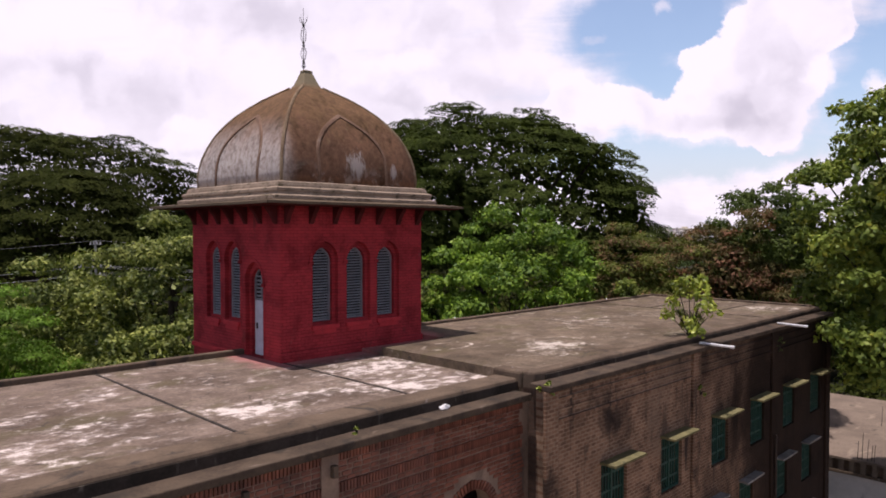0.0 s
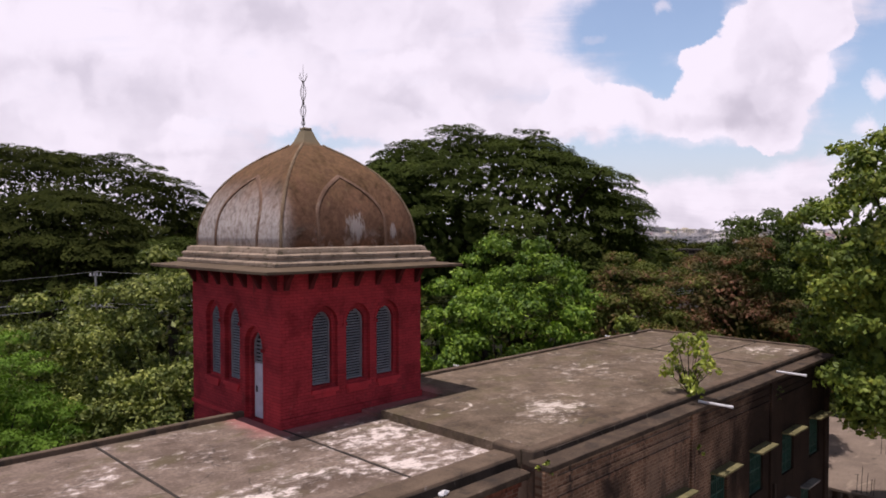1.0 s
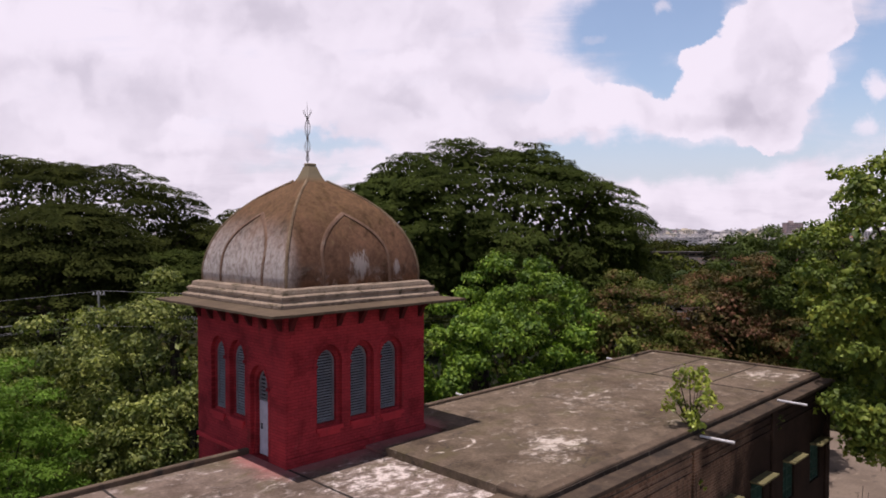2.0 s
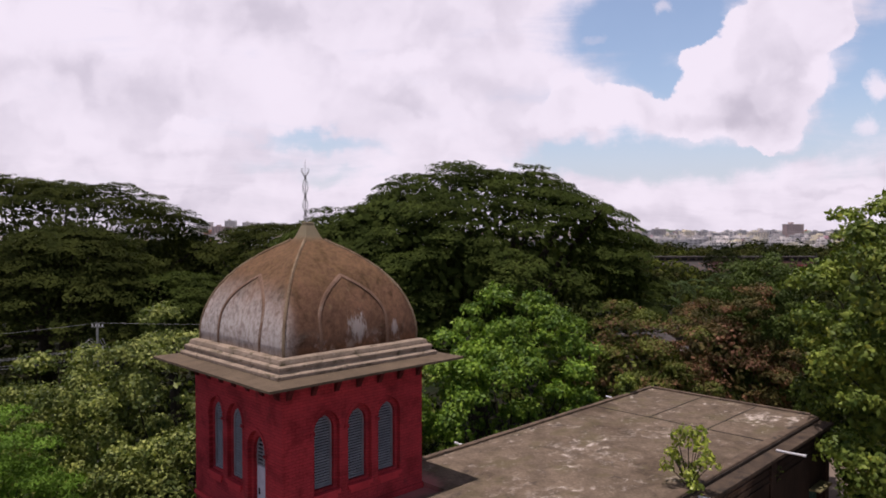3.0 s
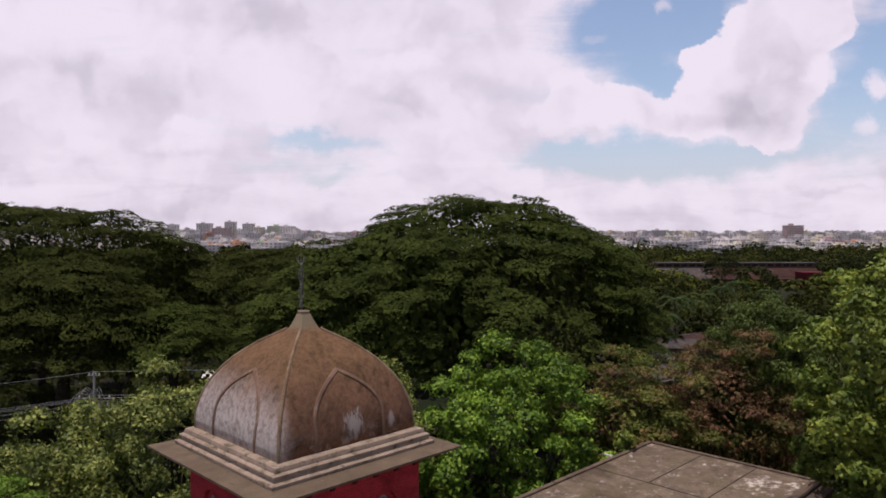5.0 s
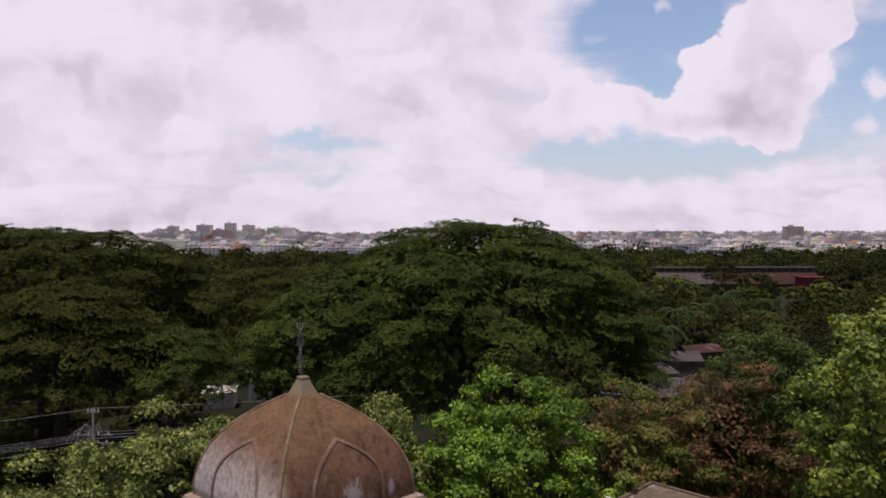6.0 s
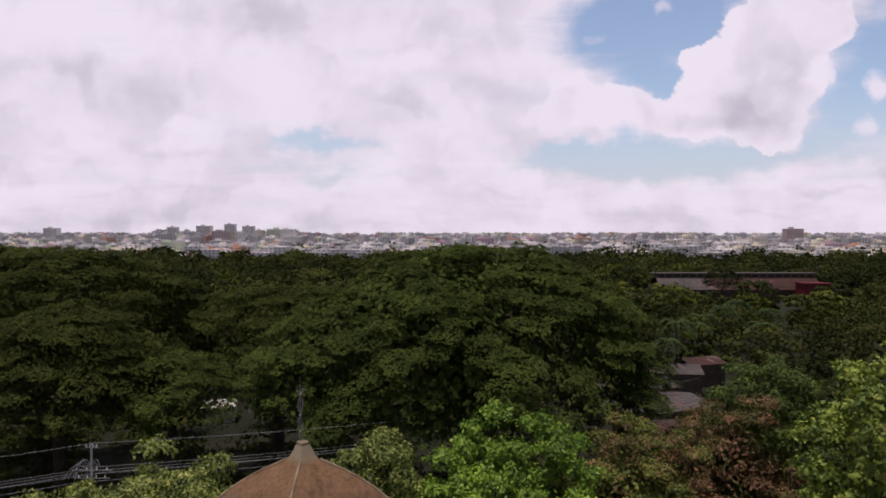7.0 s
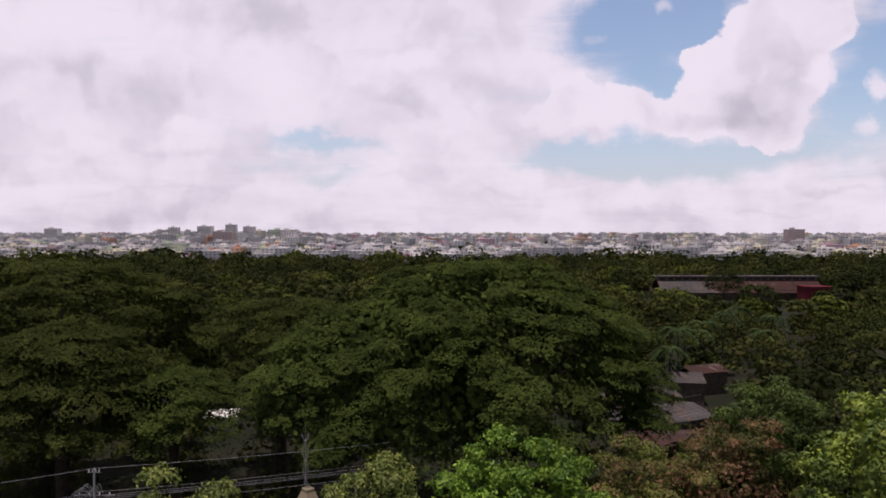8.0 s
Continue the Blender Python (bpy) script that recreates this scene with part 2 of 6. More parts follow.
def brickwork(name, c1, c2, mortar, course, length, joint=0.012, rough=0.85, depth=0.35, flat=0, stains=(), dark_from=None):
    """Bricks too small to build one by one; flat: 0 for walls along x, 1 for walls along y."""
    m = bpy.data.materials.new(name)
    m.use_nodes = True
    g = Graph(m.node_tree)
    p = g.node("ShaderNodeTexCoord").outputs["Object"]
    sep = g.node("ShaderNodeSeparateXYZ")
    g.link(p, sep.inputs[0])
    com = g.node("ShaderNodeCombineXYZ")
    g.link(sep.outputs[flat], com.inputs[0]), g.link(sep.outputs[2], com.inputs[1])
    b = g.node("ShaderNodeTexBrick", Scale=1.0)
    b.inputs["Mortar Size"].default_value, b.inputs["Brick Width"].default_value, b.inputs["Row Height"].default_value = joint, length, course
    g.link(com.outputs[0], b.inputs[0])
    b.inputs["Color1"].default_value, b.inputs["Color2"].default_value, b.inputs["Mortar"].default_value = (*c1, 1), (*c2, 1), (*mortar, 1)
    col = b.outputs[0]
    patch, grain = g.noise(p, 0.9, 6.0, 0.62, 0.4), g.noise(p, 22.0, 4.0)
    col = g.mix(g.step(patch, 0.38, 0.70), col, g.mix(1.0, col, (0.55, 0.55, 0.56), "MULTIPLY"))
    for tone, s, lo, hi, st in stains:
        n = g.noise(g.stretch(p, st), s, 7.0, 0.62, 0.5)
        col = g.mix(g.step(n, lo, hi), col, tone)
    col = g.mix(g.step(grain, 0.3, 0.7), g.mix(1.0, col, (0.8, 0.8, 0.8), "MULTIPLY"), col)
    if dark_from:
        # Blends to near black with growing x, along a ragged edge.
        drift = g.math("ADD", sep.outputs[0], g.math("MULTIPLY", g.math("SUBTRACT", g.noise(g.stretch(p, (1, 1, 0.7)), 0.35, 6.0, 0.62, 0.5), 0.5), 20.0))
        col = g.mix(g.step(drift, *dark_from, 0.0, 0.94), col, (0.016, 0.011, 0.009))
    s = g.node("ShaderNodeBsdfPrincipled", Roughness=rough)
    s.inputs["Specular IOR Level"].default_value = 0.06
    g.link(col, s.inputs["Base Color"])
    k = g.node("ShaderNodeBump", Strength=depth, Distance=0.02)
    k.invert = True
    g.link(g.math("ADD", b.outputs[1], g.math("MULTIPLY", grain, 0.3)), k.inputs["Height"]), g.link(k.outputs[0], s.inputs["Normal"])
    g.link(s.outputs[0], g.node("ShaderNodeOutputMaterial").inputs[0])
    return m


RED = ((0.46, 0.046, 0.053), (0.36, 0.040, 0.046))
red_x = brickwork("red_painted_brick_front", *RED, (0.29, 0.030, 0.034), 0.115, 0.31, stains=(((0.15, 0.035, 0.032), 1.6, 0.58, 0.80, (1, 1, 0.5)), ((0.30, 0.10, 0.09), 3.4, 0.64, 0.80, (1, 1, 0.7))))
red_y = brickwork("red_painted_brick_side", *RED, (0.29, 0.030, 0.034), 0.115, 0.31, flat=1, stains=(((0.15, 0.035, 0.032), 1.6, 0.58, 0.80, (1, 1, 0.5)), ((0.30, 0.10, 0.09), 3.4, 0.64, 0.80, (1, 1, 0.7))))
red_trim = material("red_painted_trim", (0.52, 0.045, 0.052), (0.38, 0.036, 0.042), 1.5, 0.8, 0.3, stains=(((0.30, 0.13, 0.12), 3.0, 0.66, 0.84, (1, 1, 1)), ((0.10, 0.03, 0.028), 2.0, 0.58, 0.76, (1, 1, 0.6)),))


def dome_wash(g, p, col):
    """Yellow lichen towards the top, grey lime runs down one side, and pale patches near the foot."""
    sep = g.node("ShaderNodeSeparateXYZ")
    g.link(p, sep.inputs[0])
    px, py, pz = sep.outputs
    streak = g.noise(g.stretch(p, (3.2, 3.2, 0.5)), 1.3, 7.0, 0.65, 0.3)
    thin = g.noise(g.stretch(p, (7.0, 7.0, 0.7)), 1.6, 6.0, 0.65, 0.2)
    cloud = g.noise(p, 1.1, 6.0, 0.62, 0.4)
    lichen = g.math("MULTIPLY", g.step(g.math("ADD", pz, g.math("MULTIPLY", cloud, 2.4)), 18.6, 20.8), g.step(thin, 0.34, 0.60, 0.35, 1.0))
    col = g.mix(g.math("MULTIPLY", lichen, 0.6), col, (0.150, 0.092, 0.042))
    col = g.mix(g.math("MULTIPLY", g.step(thin, 0.58, 0.76), 0.35), col, (0.19, 0.125, 0.080))
    col = g.mix(g.math("MULTIPLY", g.step(streak, 0.56, 0.72), 0.45), col, (0.058, 0.036, 0.026))
    mottle = g.noise(p, 5.0, 7.0, 0.68, 0.3)
    col = g.mix(1.0, col, g.mix(g.step(mottle, 0.34, 0.66), (0.76, 0.75, 0.74), (1.14, 1.12, 1.08)), "MULTIPLY")
    side = g.step(g.math("ADD", px, g.math("MULTIPLY", py, -0.25)), -1.6, -2.6)
    height = g.step(pz, 19.3, 17.0)
    grey = g.math("MULTIPLY", g.math("MULTIPLY", side, height), g.math("MULTIPLY", g.step(streak, 0.26, 0.50, 0.35, 1.0), g.step(mottle, 0.34, 0.60, 0.45, 1.0)))
    col = g.mix(g.math("MULTIPLY", grey, 0.9), col, (0.50, 0.445, 0.41))
    foot = g.step(pz, 17.3, 16.3)
    spots = g.step(g.noise(p, 1.5, 7.0, 0.65, 0.6), 0.50, 0.62)
    col = g.mix(g.math("MULTIPLY", g.math("MULTIPLY", foot, spots), g.math("ADD", 0.4, g.math("MULTIPLY", side, 0.5))), col, (0.44, 0.38, 0.34))
    for x, y, z, wide, tall in ((0.15, -3.15, 17.15, 0.55, 0.62), (2.0, -3.15, 16.9, 0.25, 0.45), (-3.15, -2.75, 16.75, 0.45, 0.62), (-3.15, 1.6, 16.5, 0.35, 0.35)):
        dx, dy = g.math("DIVIDE", g.math("SUBTRACT", px, x), wide), g.math("DIVIDE", g.math("SUBTRACT", py, y), wide)
        dz = g.math("DIVIDE", g.math("SUBTRACT", pz, z), tall)
        r = g.math("SQRT", g.math("ADD", g.math("ADD", g.math("MULTIPLY", dx, dx), g.math("MULTIPLY", dy, dy)), g.math("MULTIPLY", dz, dz)))
        mark = g.math("ADD", r, g.math("MULTIPLY", g.math("SUBTRACT", thin, 0.5), 2.6))
        col = g.mix(g.step(mark, 0.9, 0.3, 0.0, 0.62), col, (0.44, 0.39, 0.36))
    return g.mix(g.step(pz, 20.3, 20.7, 0.0, 0.8), col, (0.22, 0.185, 0.12))


dome_mat = material("weathered_red_brown_plaster", (0.172, 0.092, 0.058), (0.112, 0.062, 0.040), 0.9, 0.85, 0.35, 14.0,
                    stains=(((0.060, 0.034, 0.020), 1.5, 0.48, 0.70, (1, 1, 0.6)), ((0.19, 0.135, 0.075), 2.4, 0.60, 0.80, (1, 1, 0.7))), extra=dome_wash)
cornice_mat = material("mossy_cream_stone", (0.31, 0.235, 0.175), (0.20, 0.15, 0.11), 1.5, 0.85, 0.4, 16.0,
                       stains=(((0.075, 0.06, 0.035), 2.2, 0.52, 0.70, (1, 1, 3)), ((0.38, 0.32, 0.26), 3.4, 0.58, 0.76, (1, 1, 1))))
eave_mat = material("brown_stained_eave_slab", (0.135, 0.098, 0.066), (0.090, 0.066, 0.045), 1.2, 0.85, 0.3, 16.0,
                    stains=(((0.055, 0.045, 0.035), 1.8, 0.58, 0.78, (1, 1, 1)), ((0.20, 0.15, 0.10), 2.8, 0.60, 0.8, (1, 1, 1))))


def red_dust(g, p, col):
    sep = g.node("ShaderNodeSeparateXYZ")
    g.link(p, sep.inputs[0])
    px, py = sep.outputs[0], sep.outputs[1]
    away = g.math("SQRT", g.math("ADD", g.math("POWER", g.math("MAXIMUM", g.math("SUBTRACT", g.math("ABSOLUTE", g.math("SUBTRACT", px, 3.1)), 3.2), 0.0), 2.0),
                                 g.math("POWER", g.math("MAXIMUM", g.math("SUBTRACT", g.math("ABSOLUTE", g.math("SUBTRACT", py, 3.1)), 3.2), 0.0), 2.0)))
    ragged = g.math("ADD", away, g.math("MULTIPLY", g.noise(p, 1.3, 6.0, 0.65, 0.4), 1.6))
    return g.mix(g.step(ragged, 2.3, 0.9, 0.0, 0.85), col, (0.36, 0.125, 0.12))


def screed(name, base, other, lime, amount, beds=(), ring_at=None):
    """Old roof screed: brown, with dark damp areas, lime bloom in ragged flecks, and cracks."""
    m = bpy.data.materials.new(name)
    m.use_nodes = True
    g = Graph(m.node_tree)
    p = g.node("ShaderNodeTexCoord").outputs["Object"]
    broad, mid, fine = g.noise(p, 0.22, 5.0, 0.6, 0.6), g.noise(p, 1.1, 8.0, 0.66, 0.3), g.noise(p, 9.0, 6.0, 0.65)
    col = g.mix(g.step(mid, 0.32, 0.68), base, other)
    col = g.mix(g.step(broad, 0.48, 0.66), col, g.mix(1.0, col, (0.62, 0.60, 0.58), "MULTIPLY"))
    col = g.mix(g.step(fine, 0.30, 0.72), g.mix(1.0, col, (0.78, 0.78, 0.78), "MULTIPLY"), g.mix(1.0, col, (1.18, 1.18, 1.18), "MULTIPLY"))
    patch = g.noise(g.stretch(p, (0.8, 1.3, 1)), 0.32, 4.0, 0.6, 0.8)
    fleck = g.noise(g.stretch(p, (1.0, 1.3, 1), (0, 0, 0.2)), 2.0, 11.0, 0.70, 0.25)
    level = g.math("ADD", g.math("MULTIPLY", patch, 0.65), g.math("MULTIPLY", fleck, 1.10))
    sep = g.node("ShaderNodeSeparateXYZ")
    g.link(p, sep.inputs[0])

    def reach(x, y, rx, ry):
        dx, dy = g.math("DIVIDE", g.math("SUBTRACT", sep.outputs[0], x), rx), g.math("DIVIDE", g.math("SUBTRACT", sep.outputs[1], y), ry)
        return g.math("SQRT", g.math("ADD", g.math("MULTIPLY", dx, dx), g.math("MULTIPLY", dy, dy)))
    for x, y, rx, ry, more in beds:
        level = g.math("ADD", level, g.step(reach(x, y, rx, ry), 1.0, 0.2, 0.0, more))
    bloom = g.math("MAXIMUM", g.step(level, amount, amount + 0.13), g.step(level, amount - 0.07, amount + 0.06, 0.0, 0.28))
    grit = g.noise(p, 26.0, 3.0, 0.6)
    bloom = g.math("MULTIPLY", bloom, g.step(grit, 0.30, 0.58, 0.55, 1.0))
    moss = g.noise(g.stretch(p, (1.0, 1.5, 1)), 0.5, 6.0, 0.62, 0.4)
    col = g.mix(g.step(moss, 0.50, 0.66, 0.0, 0.6), col, (0.105, 0.085, 0.045))
    if ring_at:
        line = g.math("ABSOLUTE", g.math("SUBTRACT", reach(*ring_at), g.math("ADD", 0.8, g.math("MULTIPLY", mid, 0.4))))
        bloom = g.math("MAXIMUM", bloom, g.math("MULTIPLY", g.step(line, 0.11, 0.03), g.step(fleck, 0.46, 0.60)))
    col = g.mix(g.math("MULTIPLY", bloom, 0.9), col, lime)
    v = g.node("ShaderNodeTexVoronoi", Scale=0.33)
    v.feature = "DISTANCE_TO_EDGE"
    warp = g.node("ShaderNodeVectorMath")
    warp.operation = "ADD"
    g.link(p, warp.inputs[0])
    nv = g.node("ShaderNodeTexNoise", Scale=1.4, Detail=4.0)
    g.link(p, nv.inputs["Vector"]), g.link(nv.outputs[1], warp.inputs[1]), g.link(warp.outputs[0], v.inputs["Vector"])
    crack = g.math("MULTIPLY", g.step(v.outputs["Distance"], 0.012, 0.0), g.step(mid, 0.45, 0.55))
    col = g.mix(g.math("MULTIPLY", crack, 0.8), col, (0.05, 0.04, 0.034))
    col = red_dust(g, p, col)
    b = g.node("ShaderNodeBsdfPrincipled", Roughness=0.9)
    b.inputs["Specular IOR Level"].default_value = 0.10
    g.link(col, b.inputs["Base Color"])
    k = g.node("ShaderNodeBump", Strength=0.5, Distance=0.02)
    g.link(g.math("ADD", fine, g.math("MULTIPLY", mid, 1.5)), k.inputs["Height"]), g.link(k.outputs[0], b.inputs["Normal"])
    g.link(b.outputs[0], g.node("ShaderNodeOutputMaterial").inputs[0])
    return m


roof_mat = screed("weathered_roof_screed", (0.168, 0.124, 0.088), (0.098, 0.073, 0.051), (0.56, 0.48, 0.41), 1.02,
                  ((7.3, -6.2, 3.6, 1.9, 0.15), (9.6, -5.4, 2.6, 1.5, 0.10), (26.5, -6.6, 3.5, 2.0, 0.12), (16, -3.0, 7.0, 2.0, 0.05)), (5.2, -2.95, 1.15, 0.62))
pale_roof_mat = screed("lime_stained_roof_screed", (0.205, 0.152, 0.120), (0.125, 0.092, 0.071), (0.68, 0.585, 0.53), 0.985,
                       ((1.6, -4.4, 4.0, 4.6, 0.17), (-2.6, -4.9, 3.0, 1.8, 0.15), (-4.4, -5.4, 1.2, 1.2, 0.10), (-8.5, -4.5, 3.2, 3.5, 0.08), (-14, -3, 4.0, 4.0, 0.02)))
kerb_mat = material("grimy_cement_kerb", (0.140, 0.100, 0.070), (0.080, 0.058, 0.042), 1.2, 0.9, 0.4, 14.0,
                    stains=(((0.04, 0.035, 0.03), 1.5, 0.52, 0.74, (1, 1, 0.4)), ((0.26, 0.22, 0.2), 2.2, 0.64, 0.78, (1, 1, 1))))
ledge_mat = material("grey_cement_ledge", (0.096, 0.069, 0.049), (0.045, 0.033, 0.025), 0.9, 0.9, 0.5, 14.0,
                     stains=(((0.035, 0.029, 0.024), 1.1, 0.50, 0.70, (1, 1, 1)), ((0.16, 0.122, 0.092), 2.6, 0.60, 0.74, (0.5, 2, 1))))
groove_mat = material("dark_joint_filler", (0.03, 0.026, 0.022), (0.05, 0.042, 0.036), 2.0, 0.95, 0.2)
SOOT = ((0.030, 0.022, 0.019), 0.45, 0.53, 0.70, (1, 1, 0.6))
facade_mat = brickwork("sooty_brown_brick", (0.30, 0.172, 0.108), (0.180, 0.100, 0.064), (0.34, 0.235, 0.160), 0.125, 0.30, 0.018, dark_from=(9.0, 20.0), stains=(((0.20, 0.140, 0.10), 0.30, 0.55, 0.75, (1, 1, 1)), SOOT, ((0.045, 0.033, 0.028), 0.9, 0.54, 0.70, (1.6, 1, 0.25))))
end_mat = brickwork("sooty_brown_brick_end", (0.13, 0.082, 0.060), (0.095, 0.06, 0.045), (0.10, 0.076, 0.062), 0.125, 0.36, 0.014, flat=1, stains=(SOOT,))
brick_mat = material("old_red_brick", (0.225, 0.082, 0.050), (0.115, 0.048, 0.034), 1.2, 0.88, 0.5, 26.0, stains=(((0.035, 0.028, 0.026), 1.0, 0.56, 0.74, (1, 1, 1)),), vary=0.32)
brick_joined = material("old_red_brick_joined", (0.225, 0.082, 0.050), (0.115, 0.048, 0.034), 1.2, 0.88, 0.5, 26.0, stains=(((0.035, 0.028, 0.026), 1.0, 0.56, 0.74, (1, 1, 1)),), vary=0.32, leaf=True)
mortar_mat = material("pale_lime_mortar", (0.29, 0.205, 0.150), (0.17, 0.118, 0.088), 0.8, 0.92, 0.4, 20.0, stains=(((0.04, 0.033, 0.03), 0.7, 0.50, 0.70, (1, 1, 0.6)),))
shade_mat = material("lichened_cement_sunshade", (0.185, 0.160, 0.078), (0.115, 0.102, 0.050), 2.0, 0.9, 0.3, stains=(((0.07, 0.065, 0.04), 3.0, 0.56, 0.72, (1, 1, 1)),))
pale_shade_mat = material("pale_cement_sunshade", (0.25, 0.23, 0.21), (0.15, 0.138, 0.125), 2.0, 0.9, 0.3, stains=(((0.09, 0.08, 0.07), 2.4, 0.56, 0.72, (1, 1, 1)),))
# Colour holds moss and grime plus the shade on the kerb's face.
fascia_mat = material("grimy_shaded_cement_face", (0.062, 0.047, 0.037), (0.03, 0.024, 0.019), 1.2, 0.92, 0.5, 12.0, stains=(((0.15, 0.125, 0.10), 1.9, 0.58, 0.76, (1.6, 1, 0.4)),))
green_paint = material("dull_green_paint", (0.018, 0.060, 0.043), (0.011, 0.040, 0.030), 3.0, 0.6, 0.15)
louver_mat = material("grey_louvre_paint", (0.27, 0.275, 0.285), (0.19, 0.195, 0.205), 2.0, 0.65, 0.2)
frame_mat = material("grey_frame_paint", (0.22, 0.22, 0.235), (0.15, 0.15, 0.165), 2.0, 0.65, 0.2)
door_mat = material("pale_grey_door_paint", (0.50, 0.49, 0.55), (0.38, 0.37, 0.42), 2.0, 0.6, 0.2, stains=(((0.2, 0.18, 0.18), 3.0, 0.64, 0.8, (1, 1, 0.5)),))
# Near-black colour stands in for unlit interiors behind the openings.
dark_mat = material("unlit_interior_black", (0.02, 0.018, 0.018), (0.03, 0.027, 0.026), 1.0, 0.95, 0.0)
finial_mat = material("weathered_galvanised_iron", (0.20, 0.19, 0.185), (0.11, 0.10, 0.095), 6.0, 0.6, 0.2)
hip_mat = material("pale_worn_plaster_edge", (0.25, 0.185, 0.12), (0.13, 0.085, 0.052), 1.1, 0.88, 0.3, 14.0)
band_mat = material("worn_plaster_band", (0.205, 0.128, 0.090), (0.125, 0.074, 0.050), 1.3, 0.88, 0.3, 14.0, stains=(((0.30, 0.235, 0.18), 2.2, 0.58, 0.74, (1, 1, 0.5)),))
iron_mat = material("rusty_black_iron", (0.03, 0.026, 0.025), (0.06, 0.04, 0.03), 8.0, 0.6, 0.3, metal=0.6)
pvc_mat = material("white_plastic_pipe", (0.62, 0.60, 0.60), (0.5, 0.48, 0.47), 4.0, 0.45, 0.1)
# Tone held near black so shade under the trees is in the colour.
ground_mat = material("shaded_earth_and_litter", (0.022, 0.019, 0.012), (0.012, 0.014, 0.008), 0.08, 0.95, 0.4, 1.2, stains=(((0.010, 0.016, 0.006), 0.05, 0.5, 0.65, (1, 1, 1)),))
# Pale tone chosen to throw light back up at the facade.
bounce_ground_mat = material("pale_bounce_earth", (0.36, 0.29, 0.22), (0.25, 0.20, 0.15), 0.15, 0.95, 0.3, 4.0, stains=(((0.14, 0.12, 0.09), 0.2, 0.56, 0.7, (1, 1, 1)),))
screed_mat = material("raw_grey_screed", (0.21, 0.160, 0.122), (0.135, 0.103, 0.079), 0.25, 0.9, 0.3, 6.0, stains=(((0.24, 0.185, 0.14), 0.5, 0.58, 0.72, (1, 2, 1)), ((0.08, 0.065, 0.05), 0.6, 0.60, 0.74, (1, 2.5, 1))))
whitewash_mat = material("stained_whitewash", (0.66, 0.61, 0.56), (0.50, 0.46, 0.42), 0.6, 0.9, 0.3, stains=(((0.14, 0.12, 0.1), 0.8, 0.56, 0.74, (1, 1, 0.4)),))
tin_mat = material("weathered_tin_sheet", (0.066, 0.055, 0.050), (0.040, 0.033, 0.030), 0.3, 0.7, 0.2, 3.0, stains=(((0.13, 0.065, 0.045), 0.4, 0.54, 0.70, (1, 1, 1)),), metal=0.2)
rust_mat = material("rusted_red_tin_sheet", (0.058, 0.027, 0.022), (0.040, 0.024, 0.020), 0.12, 0.8, 0.2, 1.5, stains=(((0.15, 0.12, 0.11), 0.15, 0.55, 0.7, (1, 1, 1)),))
red_wall_mat = material("dark_red_wall_paint", (0.115, 0.018, 0.022), (0.08, 0.016, 0.018), 0.3, 0.8, 0.2)
# Red darkened so the eave's shade is part of the colour.
shaded_red = material("red_paint_with_eave_shade", (0.100, 0.018, 0.019), (0.055, 0.013, 0.013), 2.0, 0.85, 0.3)
bark_mat = material("grey_brown_bark", (0.045, 0.035, 0.026), (0.024, 0.02, 0.015), 1.5, 0.95, 0.6, 9.0)
concrete_pole_mat = material("pale_concrete_pole", (0.36, 0.34, 0.31), (0.25, 0.235, 0.215), 2.0, 0.85, 0.2)
wire_mat = material("aluminium_cable", (0.26, 0.25, 0.25), (0.18, 0.175, 0.175), 3.0, 0.5, 0.0)


def foliage(name, c1, c2, accent=None, share=0.8, rough=0.6, gloss=0.12, tone=(0.78, 1.22), patch_scale=0.16, clump=0.7, contrast=0.24):
    m = bpy.data.materials.new(name)
    m.use_nodes = True
    g = Graph(m.node_tree)
    p = g.node("ShaderNodeTexCoord").outputs["Object"]
    rnd = g.node("ShaderNodeNewGeometry").outputs["Random Per Island"]
    col = g.mix(rnd, c1, c2)
    if accent:
        col = g.mix(g.math("MULTIPLY", g.step(g.noise(p, 0.35, 3.0, 0.6), 0.42, 0.58), g.step(rnd, share, share - 0.3)), col, accent)
    patch = g.noise(p, patch_scale, 3.0)
    col = g.mix(1.0, col, g.mix(g.step(patch, 0.34, 0.66), (tone[0],) * 3, (tone[1], tone[1] * 0.98, tone[1] * 0.94)), "MULTIPLY")
    tuft = g.noise(p, clump, 2.0)
    col = g.mix(1.0, col, g.mix(g.step(tuft, 0.36, 0.64), (1 - contrast, 1 - contrast * 0.85, 1 - contrast), (1 + contrast, 1 + contrast * 0.85, 1 + contrast * 0.6)), "MULTIPLY")
    b = g.node("ShaderNodeBsdfPrincipled", Roughness=rough)
    b.inputs["Specular IOR Level"].default_value = gloss
    g.link(col, b.inputs["Base Color"])
    t = g.node("ShaderNodeBsdfTranslucent")
    g.link(g.mix(1.0, col, (1.1, 1.3, 0.5), "MULTIPLY"), t.inputs[0])
    s = g.node("ShaderNodeMixShader", Fac=0.16)
    g.link(b.outputs[0], s.inputs[1]), g.link(t.outputs[0], s.inputs[2])
    g.link(s.outputs[0], g.node("ShaderNodeOutputMaterial").inputs[0])
    return m


